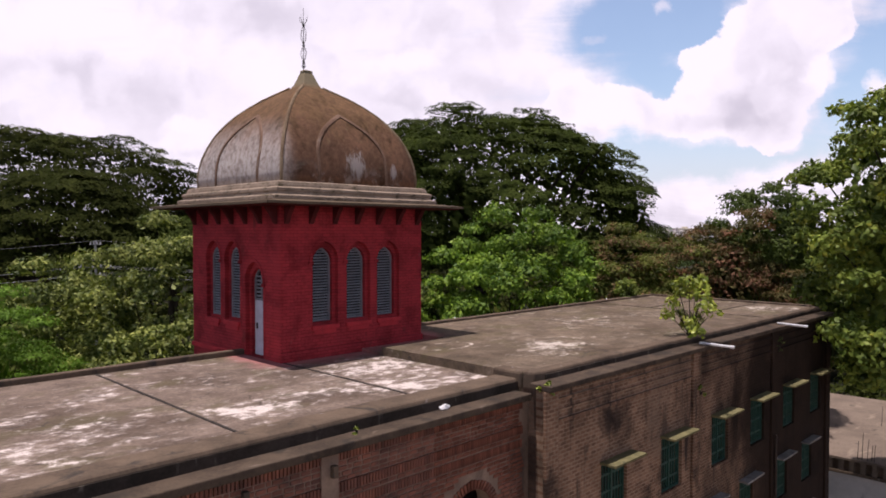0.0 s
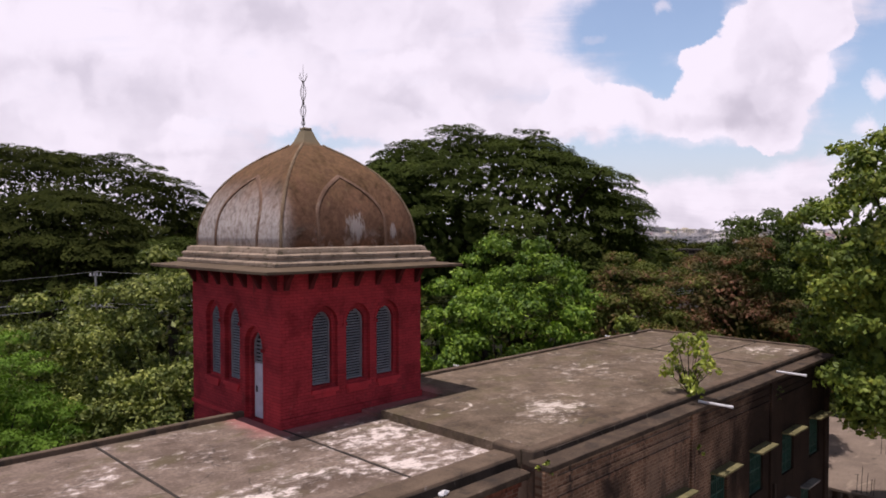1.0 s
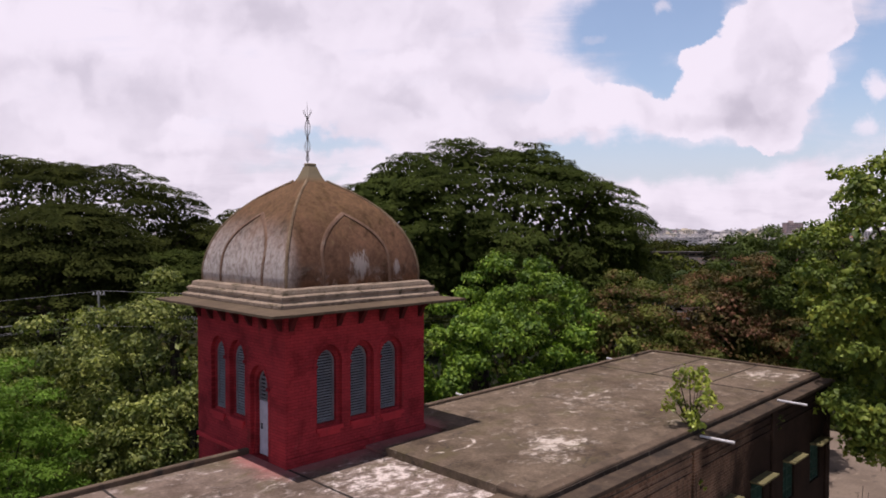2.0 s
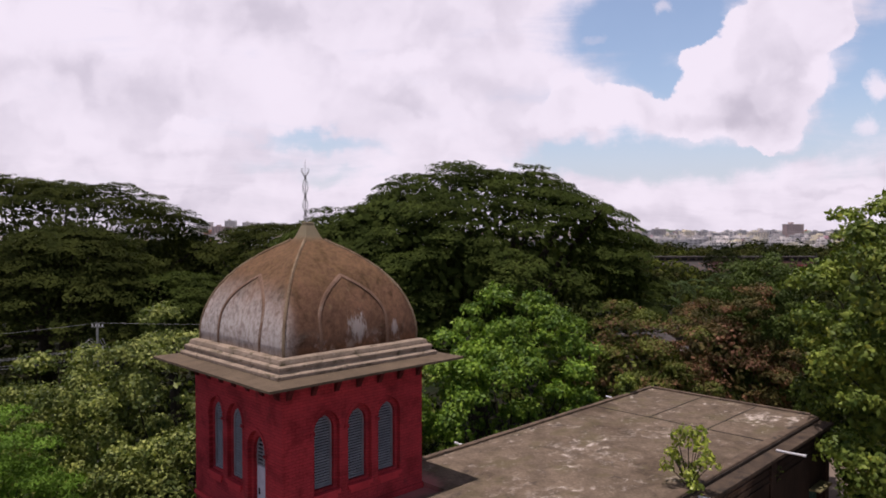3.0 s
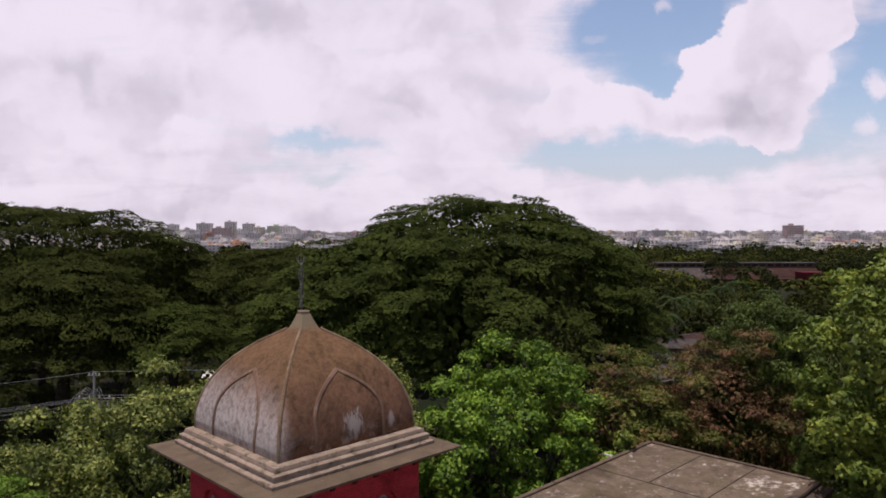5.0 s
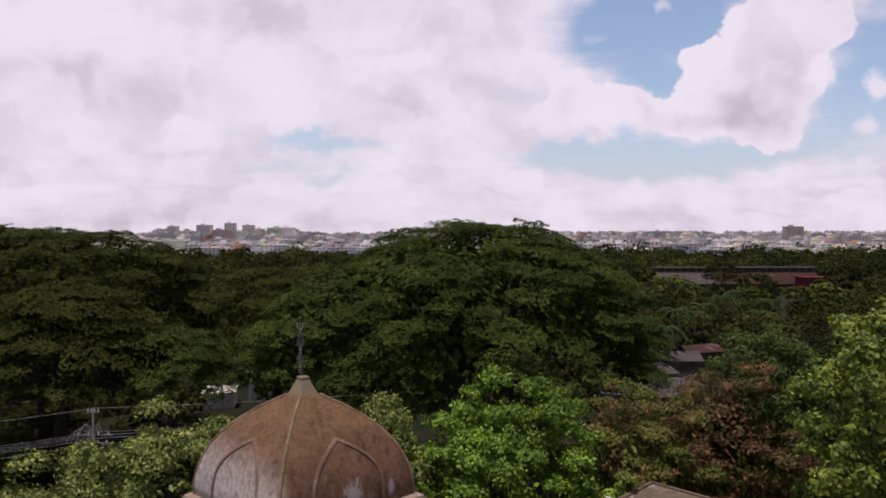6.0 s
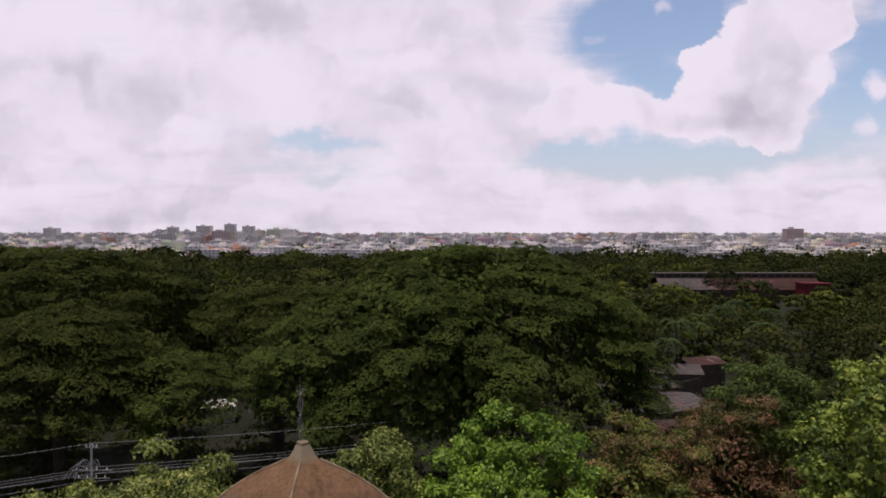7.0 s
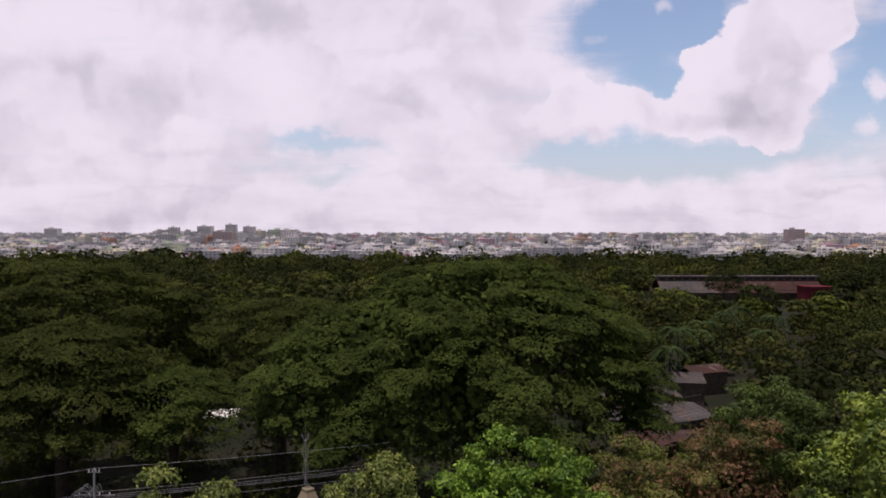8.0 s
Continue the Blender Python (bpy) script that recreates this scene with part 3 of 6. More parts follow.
rain_leaf = foliage("rain_tree_leaves", (0.032, 0.045, 0.010), (0.049, 0.065, 0.015), rough=0.8, gloss=0.03, clump=0.45)
rain_leaf_far = foliage("darker_rain_tree_leaves", (0.029, 0.036, 0.009), (0.042, 0.050, 0.012), rough=0.8, gloss=0.03, clump=0.45)
bright_leaf = foliage("bright_broad_leaves", (0.052, 0.112, 0.014), (0.190, 0.285, 0.036), rough=0.5, gloss=0.15, contrast=0.40)
bush_leaf = foliage("glossy_olive_leaves", (0.040, 0.062, 0.012), (0.245, 0.270, 0.078), rough=0.5, gloss=0.15, contrast=0.40)
feather_leaf = foliage("feathery_fresh_leaves", (0.08, 0.155, 0.014), (0.12, 0.21, 0.026))
rusty_leaf = foliage("rust_and_green_leaves", (0.066, 0.084, 0.016), (0.118, 0.136, 0.028), (0.165, 0.095, 0.052), 0.70)
deep_rust_leaf = foliage("rust_brown_leaves", (0.066, 0.060, 0.018), (0.095, 0.082, 0.028), (0.165, 0.082, 0.050), 0.85)
round_leaf = foliage("mid_green_leaves", (0.048, 0.072, 0.014), (0.076, 0.104, 0.025))
side_leaf = foliage("yellow_green_broad_leaves", (0.046, 0.080, 0.013), (0.175, 0.220, 0.042), (0.19, 0.20, 0.03), 0.32, rough=0.5, gloss=0.14, contrast=0.42)
sapling_leaf = foliage("fresh_yellow_green_leaves", (0.10, 0.145, 0.02), (0.34, 0.38, 0.05), rough=0.4, gloss=0.35)
far_leaf = foliage("distant_dull_leaves", (0.030, 0.036, 0.010), (0.042, 0.048, 0.013), (0.050, 0.044, 0.016), 0.6, rough=0.8, gloss=0.03, tone=(0.6, 1.4), patch_scale=0.05, clump=0.25)
far_dark = foliage("distant_dark_leaves", (0.018, 0.023, 0.008), (0.027, 0.032, 0.010), rough=0.8, gloss=0.03, tone=(0.6, 1.3), patch_scale=0.05, clump=0.25)
far_bright = foliage("distant_fresh_leaves", (0.048, 0.058, 0.012), (0.070, 0.080, 0.016), rough=0.8, gloss=0.03, tone=(0.7, 1.3), patch_scale=0.05, clump=0.25)
palm_leaf = foliage("palm_fronds", (0.03, 0.048, 0.018), (0.058, 0.08, 0.03), rough=0.7, gloss=0.05)

# ---- builders ----


def shell(name, mesh, mat, parent=None, label=""):
    ob = new(name, mesh)
    mesh.materials.append(mat)
    ob.parent = parent
    return tagged(ob, label)


def part(name, bm, mat, parent=None, label=""):
    """Links a bmesh as one mesh object under a thing."""
    bmesh.ops.recalc_face_normals(bm, faces=bm.faces)
    mesh = bpy.data.meshes.new(name)
    bm.to_mesh(mesh)
    bm.free()
    return shell(name, mesh, mat, parent, label)


def thing(name, at, label, category, group="", kind=""):
    ob = new(name)
    ob.empty_display_size = 0.2
    ob.matrix_world = Matrix.Translation(at)
    return tagged(ob, label, category, group, kind)


def under(ob, parent):
    """Hangs ob, built in world places, under an Empty without moving it."""
    ob.parent = parent
    ob.matrix_parent_inverse = Matrix.Translation(parent.location).inverted()
    return ob


def block(lo, hi, bevel=0.0, bm=None):
    bm = bm or bmesh.new()
    size = [b - a for a, b in zip(lo, hi)]
    mid = [(a + b) / 2 for a, b in zip(lo, hi)]
    got = bmesh.ops.create_cube(bm, size=1.0, matrix=Matrix.Translation(mid) @ Matrix.Diagonal((*size, 1)))
    if bevel:
        edges = list({e for f in {f for v in got["verts"] for f in v.link_faces} for e in f.edges})
        bmesh.ops.bevel(bm, geom=edges, offset=bevel, segments=2, affect="EDGES", profile=0.5)
    return bm


def worn(bm, amount, scale=0.6, cuts=0):
    """Moves points a little, so that long edges are not ruler-straight."""
    if cuts:
        bmesh.ops.subdivide_edges(bm, edges=[e for e in bm.edges if e.calc_length() > 1.0], cuts=cuts, use_grid_fill=True)
    for vert in bm.verts:
        vert.co += noise.noise_vector(vert.co * scale) * amount
    return bm


def tube(points, radii, sides=7, bm=None):
    bm = bm or bmesh.new()
    rings = []
    pts = [Vector(p) for p in points]
    for i, p in enumerate(pts):
        way = (pts[min(i + 1, len(pts) - 1)] - pts[max(i - 1, 0)]).normalized()
        side = way.cross(Vector((0.31, 0.95, 0.1))).normalized()
        other = way.cross(side)
        rings.append([bm.verts.new(p + (side * math.cos(a) + other * math.sin(a)) * radii[i]) for a in (2 * math.pi * k / sides for k in range(sides))])
    for a, b in zip(rings, rings[1:]):
        for k in range(sides):
            bm.faces.new((a[k], a[(k + 1) % sides], b[(k + 1) % sides], b[k]))
    bm.faces.new(rings[0]), bm.faces.new(rings[-1])
    return bm


def arch(cx, w, z0, zs, point=0.62, n=7):
    """The outline of an opening with a pointed head: (across, up) pairs."""
    r = w * point
    top = math.acos((r - w / 2) / r)
    right = [(cx + w / 2 - r + r * math.cos(top * k / n), zs + r * math.sin(top * k / n)) for k in range(n + 1)]
    left = [(2 * cx - x, z) for x, z in reversed(right[:-1])]
    return [(cx - w / 2, z0), (cx + w / 2, z0)] + right + left


def panel(outline, holes, depth, bm=None):
    """A wall in the plane y = 0, thick towards +y, with openings right through it."""
    bm2 = bmesh.new()
    edges = []
    for loop in (outline, *holes):
        vs = [bm2.verts.new((x, 0, z)) for x, z in loop]
        edges += [bm2.edges.new((vs[i], vs[(i + 1) % len(vs)])) for i in range(len(vs))]
    got = bmesh.ops.triangle_fill(bm2, edges=edges, use_beauty=True, use_dissolve=False)
    faces = [f for f in got["geom"] if isinstance(f, bmesh.types.BMFace)]
    got = bmesh.ops.extrude_face_region(bm2, geom=faces, use_keep_orig=True)
    bmesh.ops.translate(bm2, verts=[q for q in got["geom"] if isinstance(q, bmesh.types.BMVert)], vec=(0, depth, 0))
    return bm2


def box_outline(x0, x1, z0, z1):
    return [(x0, z0), (x1, z0), (x1, z1), (x0, z1)]


def ring(inner, outer, depth, y0=0.0):
    """A flat band between two outlines of equal length, standing proud."""
    bm = bmesh.new()
    n = len(inner)
    sets = [[bm.verts.new((x, y, z)) for x, z in loop] for loop, y in ((inner, y0), (outer, y0), (inner, y0 + depth), (outer, y0 + depth))]
    for k in range(n - 1):
        j = k + 1
        for a, b in ((0, 1), (3, 2), (2, 0), (1, 3)):
            bm.faces.new((sets[a][k], sets[a][j], sets[b][j], sets[b][k]))
    for k in (0, n - 1):
        bm.faces.new((sets[0][k], sets[1][k], sets[3][k], sets[2][k]))
    return bm


def placed(bm, m):
    bmesh.ops.transform(bm, matrix=m, verts=bm.verts)
    return bm


# ---- leaves and trees ----
rng = np.random.default_rng(7)


def leaf_mesh(name, centres, normals, sizes, slim=0.55, fold=0.25):
    """One mesh of many small folded leaves."""
    n = len(centres)
    nor = normals / np.maximum(np.linalg.norm(normals, axis=1, keepdims=True), 1e-6)
    r = rng.normal(size=(n, 3))
    tan = np.cross(nor, r)
    tan /= np.maximum(np.linalg.norm(tan, axis=1, keepdims=True), 1e-6)
    side = np.cross(nor, tan)
    s = sizes[:, None]
    a = centres - tan * s * 0.5
    c = centres + tan * s * 0.5 - nor * s * 0.1
    b = centres + side * s * 0.5 * slim - nor * s * fold * slim
    e = centres - side * s * 0.5 * slim - nor * s * fold * slim
    verts = np.stack([a, b, c, e], axis=1).reshape(-1, 3)
    mesh = bpy.data.meshes.new(name)
    mesh.vertices.add(4 * n)
    mesh.vertices.foreach_set("co", verts.astype(np.float32).ravel())
    quad = np.arange(4 * n, dtype=np.int32).reshape(n, 4)
    tri = np.concatenate([quad[:, [0, 1, 2]], quad[:, [0, 2, 3]]], axis=1).reshape(-1)
    mesh.loops.add(len(tri))
    mesh.loops.foreach_set("vertex_index", tri)
    mesh.polygons.add(2 * n)
    mesh.polygons.foreach_set("loop_start", np.arange(0, len(tri), 3, dtype=np.int32))
    mesh.update(calc_edges=True)
    return mesh


def pad_points(centre, radius, flat, count, unrest=0.42):
    """Leaf places on a flattened clump, more on its top than below."""
    q = rng.normal(size=(count, 3))
    q /= np.linalg.norm(q, axis=1, keepdims=True)
    q[:, 2] = np.where(q[:, 2] < -0.25, -q[:, 2] * 0.9, q[:, 2])
    rad = radius * (0.70 + 0.32 * rng.random((count, 1)))
    lump = 1 + 0.28 * np.sin(q[:, :1] * 5 + centre[0]) * np.sin(q[:, 1:2] * 5 + centre[1])
    p = q * rad * lump * np.array((1, 1, flat))
    nrm = q * np.array((1, 1, 1 / max(flat, 0.3)))
    nrm = nrm / np.linalg.norm(nrm, axis=1, keepdims=True) + rng.normal(size=(count, 3)) * unrest
    return centre + p, nrm


def crown_pads(centre, radii, count, lo=-0.1, inner=0.3, rough=0.16, lump=0.0, broad=2.0):
    """Clump centres over an uneven dome, and some within it."""
    out = []
    golden = math.pi * (3 - math.sqrt(5))
    for k in range(count):
        z = lo + (1 - lo) * (k + 0.5) / count
        a = k * golden + rng.normal() * 0.25
        h = max(0.0, 1 - min(abs(z), 1.0) ** broad) ** (1 / broad)
        f = 1 + rng.normal() * rough * 0.6
        if lump:
            way = Vector((h * math.cos(a), h * math.sin(a), z))
            f *= 1 + lump * noise.noise(way * 3.1 + Vector(centre) * 0.13) + lump * 0.6 * noise.noise(way * 7.3 + Vector(centre) * 0.3)
        if rng.random() < inner:
            f *= 0.55 + 0.3 * rng.random()
        out.append(Vector((centre[0], centre[1], centre[2] + radii[2] * z * (f * 0.5 + 0.5))) + RIGHT * radii[0] * h * math.cos(a) * f + AHEAD * radii[1] * h * math.sin(a) * f)
    return out


def limbs(base, pads, radius, fork, rng_share=0.35):
    """A tapered trunk that forks towards a share of the clumps."""
    base, fork = Vector(base), Vector(fork)
    bm = tube([base, base.lerp(fork, 0.35) + Vector((0.15, -0.1, 0)), base.lerp(fork, 0.75) + Vector((-0.1, 0.12, 0)), fork],
              [radius * 1.35, radius * 1.0, radius * 0.88, radius * 0.8], 9)
    for k, p in enumerate(pads):
        if rng.random() > rng_share:
            continue
        mid = fork.lerp(p, 0.5) + Vector((0, 0, -0.12 * (p - fork).length))
        tube([fork - Vector((0, 0, radius * 0.4)), mid, p], [radius * 0.5, radius * 0.28, radius * 0.08], 6, bm)
    return bm


def tree(label, at, radii, crown_z, leaf, pads=40, pad=(1.2, 2.2), flat=0.55, density=16.0, size=(0.18, 0.34), trunk=0.3, ground=-5.0, lo=-0.3, slim=0.55, inner=0.3, share=0.12, name="tree", rough=0.16, core=70, lump=0.0, fill=0, unrest=0.42, fill_size=0.10, broad=2.0):
    """A tree: tapered trunk with limbs, and a crown of clumps of separate leaves. crown_z: the level of the crown's widest part."""
    top = thing(name, (at[0], at[1], ground), label, "tree")
    spots = crown_pads((at[0], at[1], crown_z), radii, pads, lo, inner, rough, lump, broad)
    pts, nrm, sz = [], [], []
    for p in spots:
        r = pad[0] + (pad[1] - pad[0]) * rng.random()
        f = flat * (0.8 + 0.4 * rng.random())
        n = int(density * 4 * r * r * (0.5 + 0.5 * flat))
        a, b = pad_points(np.array(p), r, f, n, unrest)
        pts.append(a), nrm.append(b), sz.append(size[0] + (size[1] - size[0]) * rng.random(n))
        n = int(core * (0.5 + 0.5 * flat))
        a, b = pad_points(np.array(p), r * 0.72, f * 0.8, n)
        pts.append(a), nrm.append(b), sz.append(np.full(n, r * 0.30))
    if fill:
        q = rng.normal(size=(fill, 3))
        q /= np.linalg.norm(q, axis=1, keepdims=True)
        q[:, 2] = lo * 0.8 + (1 - lo * 0.8) * (0.5 + 0.5 * q[:, 2])
        q[:, :2] *= (np.maximum(1 - np.abs(q[:, 2:]) ** broad, 0.02) ** (1 / broad) / np.maximum(np.linalg.norm(q[:, :2], axis=1, keepdims=True), 1e-3))
        q *= 0.62 + 0.22 * rng.random((fill, 1))
        way = np.array([tuple(RIGHT * radii[0]), tuple(AHEAD * radii[1]), (0, 0, radii[2])])
        pts.append(np.array((at[0], at[1], crown_z)) + q @ way), nrm.append(q + rng.normal(size=(fill, 3)) * 0.3)
        sz.append(min(radii) * fill_size * (1.0 + 0.8 * rng.random(fill)))
    crown = shell("crown", leaf_mesh("crown", np.concatenate(pts), np.concatenate(nrm), np.concatenate(sz), slim), leaf)
    under(crown, top)
    fork = (at[0] + 0.3, at[1] - 0.2, max(ground + 2.0, crown_z + radii[2] * max(lo, -0.5) - 0.5))
    under(part("trunk", limbs((at[0], at[1], ground), spots, trunk, fork, share), bark_mat), top)
    return top


def rain_tree(label, at, radii, crown_z, leaf, plates, trunk=0.8, ground=-5.0, lo=-0.2, fill=900, plate=(1.6, 3.3), size=(0.18, 0.36), density=160.0, lump=0.08, broad=2.0):
    """A spreading tree: tiers of broad flat plates of leaves with ragged rims, dark between them, on a forked trunk."""
    top = thing("tree", (at[0], at[1], ground), label, "tree")
    mid = Vector((at[0], at[1], crown_z))
    golden = math.pi * (3 - math.sqrt(5))
    pts, nrm, sz, spots = [], [], [], []
    for k in range(plates):
        z = lo + (1 - lo) * (1 - (1 - (k + 0.5) / plates) ** (1.2 + 0.9 * (broad - 2)))
        a = k * golden + rng.normal() * 0.3
        h = max(0.0, 1 - min(abs(z), 1.0) ** broad) ** (1 / broad)
        way = Vector((h * math.cos(a), h * math.sin(a), z))
        f = 1 + lump * noise.noise(way * 2.6 + mid * 0.13) + lump * 0.6 * noise.noise(way * 6.0 + mid * 0.3) + rng.normal() * 0.022
        r = plate[0] + (plate[1] - plate[0]) * rng.random() ** 1.2
        if k % 4 == 0:
            f, r = f * 1.01, r * 0.6
        f *= 1 - 0.35 * r / max(radii[0], radii[1])
        c = mid + RIGHT * radii[0] * way.x * f + AHEAD * radii[1] * way.y * f + Vector((0, 0, radii[2] * z * f))
        out = (RIGHT * way.x / radii[0] + AHEAD * way.y / radii[1] + Vector((0, 0, z / radii[2]))).normalized()
        axis = (out * 0.26 + Vector((0, 0, 0.8))).normalized()
        t1 = axis.orthogonal().normalized()
        t2 = axis.cross(t1)
        n = int(density * r * r)
        rr, ang, ph = rng.random(n) ** 0.42, rng.random(n) * 6.283, rng.random(6) * 6.283
        rim = r * (1 + 0.20 * np.sin(2 * ang + ph[0]) + 0.16 * np.sin(3 * ang + ph[1]) + 0.10 * np.sin(5 * ang + ph[2]) + 0.07 * np.sin(11 * ang + ph[3]))
        x, y = rim * rr * np.cos(ang), rim * rr * np.sin(ang)
        bumps = np.sin(x * 2.1 + ph[4]) * np.sin(y * 2.1 + ph[5])
        lift = r * 0.20 * (1 - rr ** 2.5) + 0.20 * bumps - 0.16 * rng.random(n) - (rng.random(n) < 0.22) * rng.random(n) * 1.3
        sx, sy = -0.40 * np.cos(x * 2.1 + ph[4]) * np.sin(y * 2.1 + ph[5]), -0.40 * np.sin(x * 2.1 + ph[4]) * np.cos(y * 2.1 + ph[5])
        plane = np.outer(x, np.array(t1)) + np.outer(y, np.array(t2))
        pts.append(np.array(c) + plane + np.outer(lift, np.array(axis)))
        nrm.append(np.array(axis) + np.outer(sx + 0.55 * rr ** 3 * np.cos(ang), np.array(t1)) + np.outer(sy + 0.55 * rr ** 3 * np.sin(ang), np.array(t2)) + rng.normal(size=(n, 3)) * 0.16)
        sz.append(size[0] + (size[1] - size[0]) * rng.random(n))
        spots.append(c)
    fill = fill * 6
    q = rng.normal(size=(fill, 3))
    q /= np.linalg.norm(q, axis=1, keepdims=True)
    q[:, 2] = lo * 0.8 + (1 - lo * 0.8) * (0.5 + 0.5 * q[:, 2])
    q[:, :2] *= (np.maximum(1 - np.abs(q[:, 2:]) ** broad, 0.02) ** (1 / broad) / np.maximum(np.linalg.norm(q[:, :2], axis=1, keepdims=True), 1e-3))
    q *= 0.80 + 0.16 * rng.random((fill, 1))
    way = np.array([tuple(RIGHT * radii[0]), tuple(AHEAD * radii[1]), (0, 0, radii[2])])
    pts.append(np.array(mid) + q @ way), nrm.append(q + rng.normal(size=(fill, 3)) * 0.3), sz.append(min(radii) * 0.040 * (1.0 + 0.8 * rng.random(fill)))
    under(shell("crown", leaf_mesh("crown", np.concatenate(pts), np.concatenate(nrm), np.concatenate(sz), 0.68, 0.18), leaf), top)
    fork = (at[0] + 0.3, at[1] - 0.2, max(ground + 2.0, crown_z + radii[2] * max(lo, -0.5) - 0.5))
    under(part("trunk", limbs((at[0], at[1], ground), spots, trunk, fork, 0.09), bark_mat), top)
    return top


def plan(ahead, right):
    """A place on the plan, from distances ahead of and to the right of the line of view."""
    p = Vector((-13.1, -21.1, 0)) + AHEAD * ahead + RIGHT * right
    return p.x, p.y


GROUND = -5.0

# ---- ground ----
bm = bmesh.new()
bmesh.ops.create_grid(bm, x_segments=60, y_segments=60, size=4600, matrix=Matrix.Translation((0, 0, GROUND)))
tagged(part("ground", bm, ground_mat), "earth and leaf litter, darkened in colour for tree shade", "ground", kind="structure")

# Unseen pale sheet, added as a reflector for the facade and tower.
bm = bmesh.new()
bmesh.ops.create_grid(bm, x_segments=24, y_segments=14, size=1.0, matrix=Matrix.Translation((5, -38, GROUND + 0.03)) @ Matrix.Diagonal((34, 28.5, 1, 1)))
tagged(part("yard", bm, bounce_ground_mat), "unseen pale ground added to bounce light onto the facade", "yard", kind="structure")

# ---- the main building ----
main = thing("building", (10, -3, GROUND), "long old brick building with a flat weathered concrete roof", "building")


def own(ob):
    return under(ob, main)


# facade of the higher part, with window openings
WALL_Y, LOW_Y, END_X, BACK_Y = -9.0, -8.25, 29.4, 1.9
UPPER = [(6.15, 7.75), (10.15, 11.75), (14.35, 15.95), (18.35, 19.95), (22.35, 23.95), (26.3, 27.9)]
LOWER = [(5.5, 7.0), (9.4, 10.9), (13.5, 15.0), (17.2, 18.7), (21.5, 23.0), (25.1, 26.6)]
holes = [box_outline(a, b, 4.95, 7.0) for a, b in UPPER]
holes += [box_outline(a, b, 1.6, 3.6) for a, b in LOWER] + [box_outline(a, b, -1.8, 0.2) for a, b in LOWER]
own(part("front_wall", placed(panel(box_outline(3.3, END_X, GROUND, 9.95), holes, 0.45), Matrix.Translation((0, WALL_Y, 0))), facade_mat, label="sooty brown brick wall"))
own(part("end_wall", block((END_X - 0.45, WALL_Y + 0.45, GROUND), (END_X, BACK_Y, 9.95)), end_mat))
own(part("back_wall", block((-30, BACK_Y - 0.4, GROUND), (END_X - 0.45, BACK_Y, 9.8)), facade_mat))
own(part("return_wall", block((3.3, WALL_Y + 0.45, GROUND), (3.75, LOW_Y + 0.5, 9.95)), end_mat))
own(part("core", block((-29, LOW_Y + 1.2, GROUND), (END_X - 0.6, BACK_Y - 0.6, 9.2)), dark_mat))
# lower part's wall, carrying mortar with bricks set on it
LOW_ARCHES = (-11.0, -5.2, 0.8)
low_holes = [arch(c, 1.6, 3.6, 6.75, 0.62) for c in LOW_ARCHES]
low_wall = own(part("low_wall", placed(panel(box_outline(-30, 3.3, GROUND, 9.7), low_holes, 0.5), Matrix.Translation((0, LOW_Y, 0))), mortar_mat, label="lime mortar bed of the brick wall"))
# roofs
own(part("roof_low", worn(block((-30, -7.0, 9.7), (3.28, 2.3, 10.0)), 0.012, 0.5, 12), pale_roof_mat, label="lime-stained roof screed"))
own(part("roof_high", worn(block((3.28, -8.05, 9.75), (END_X - 0.1, -1.45, 10.3)), 0.012, 0.5, 12), roof_mat, label="brown weathered roof screed"))
own(part("roof_high", worn(block((6.55, -1.45, 9.75), (END_X - 0.1, BACK_Y - 0.2, 10.3)), 0.012, 0.5, 12), roof_mat, label="brown weathered roof screed"))
own(part("roof_strip", worn(block((3.28, -1.45, 9.75), (6.55, 0.3, 10.12)), 0.012, 0.5, 6), pale_roof_mat, label="lower roof strip beside the tower dusted with red"))
own(part("kerb", worn(block((-30, -7.9, 9.6), (3.25, -7.0, 10.14), 0.09), 0.03, 0.8, 14), kerb_mat, label="rounded grimy cement kerb"))
own(part("kerb", worn(block((3.25, -8.5, 9.8), (END_X, -8.05, 10.36), 0.08), 0.03, 0.8, 14), kerb_mat, label="rounded grimy cement kerb"))
own(part("kerb", worn(block((3.21, -8.05, 9.8), (3.75, -6.9, 10.34), 0.08), 0.02, 0.8), kerb_mat, label="rounded grimy cement kerb"))
# Thin dark strips over the kerb faces, shade and grime in their colour.
own(part("kerb_face", worn(block((-30, -7.93, 9.75), (3.25, -7.88, 10.03)), 0.012, 0.8, 14), fascia_mat, label="cement face below the kerb, dark with grime and painted shade"))
own(part("kerb_face", worn(block((3.8, -8.54, 10.02), (END_X, -8.49, 10.24)), 0.012, 0.8, 14), fascia_mat, label="cement face below the kerb, dark with grime and painted shade"))
own(part("ledge", worn(block((-30, -8.55, 9.58), (3.1, -7.85, 9.78), 0.03), 0.02, 0.8, 14), ledge_mat, label="grey cement ledge"))
own(part("ledge", worn(block((3.1, -9.25, 9.9), (END_X + 0.15, -8.45, 10.08), 0.03), 0.02, 0.8, 14), ledge_mat, label="grey cement ledge"))
own(part("parapet", worn(block((-30, 2.3, 9.3), (0.0, 2.55, 10.2), 0.04), 0.03, 0.7, 12), kerb_mat))
own(part("parapet", worn(block((6.3, BACK_Y - 0.2, 9.3), (END_X, BACK_Y + 0.08, 10.42), 0.04), 0.03, 0.7, 12), kerb_mat))
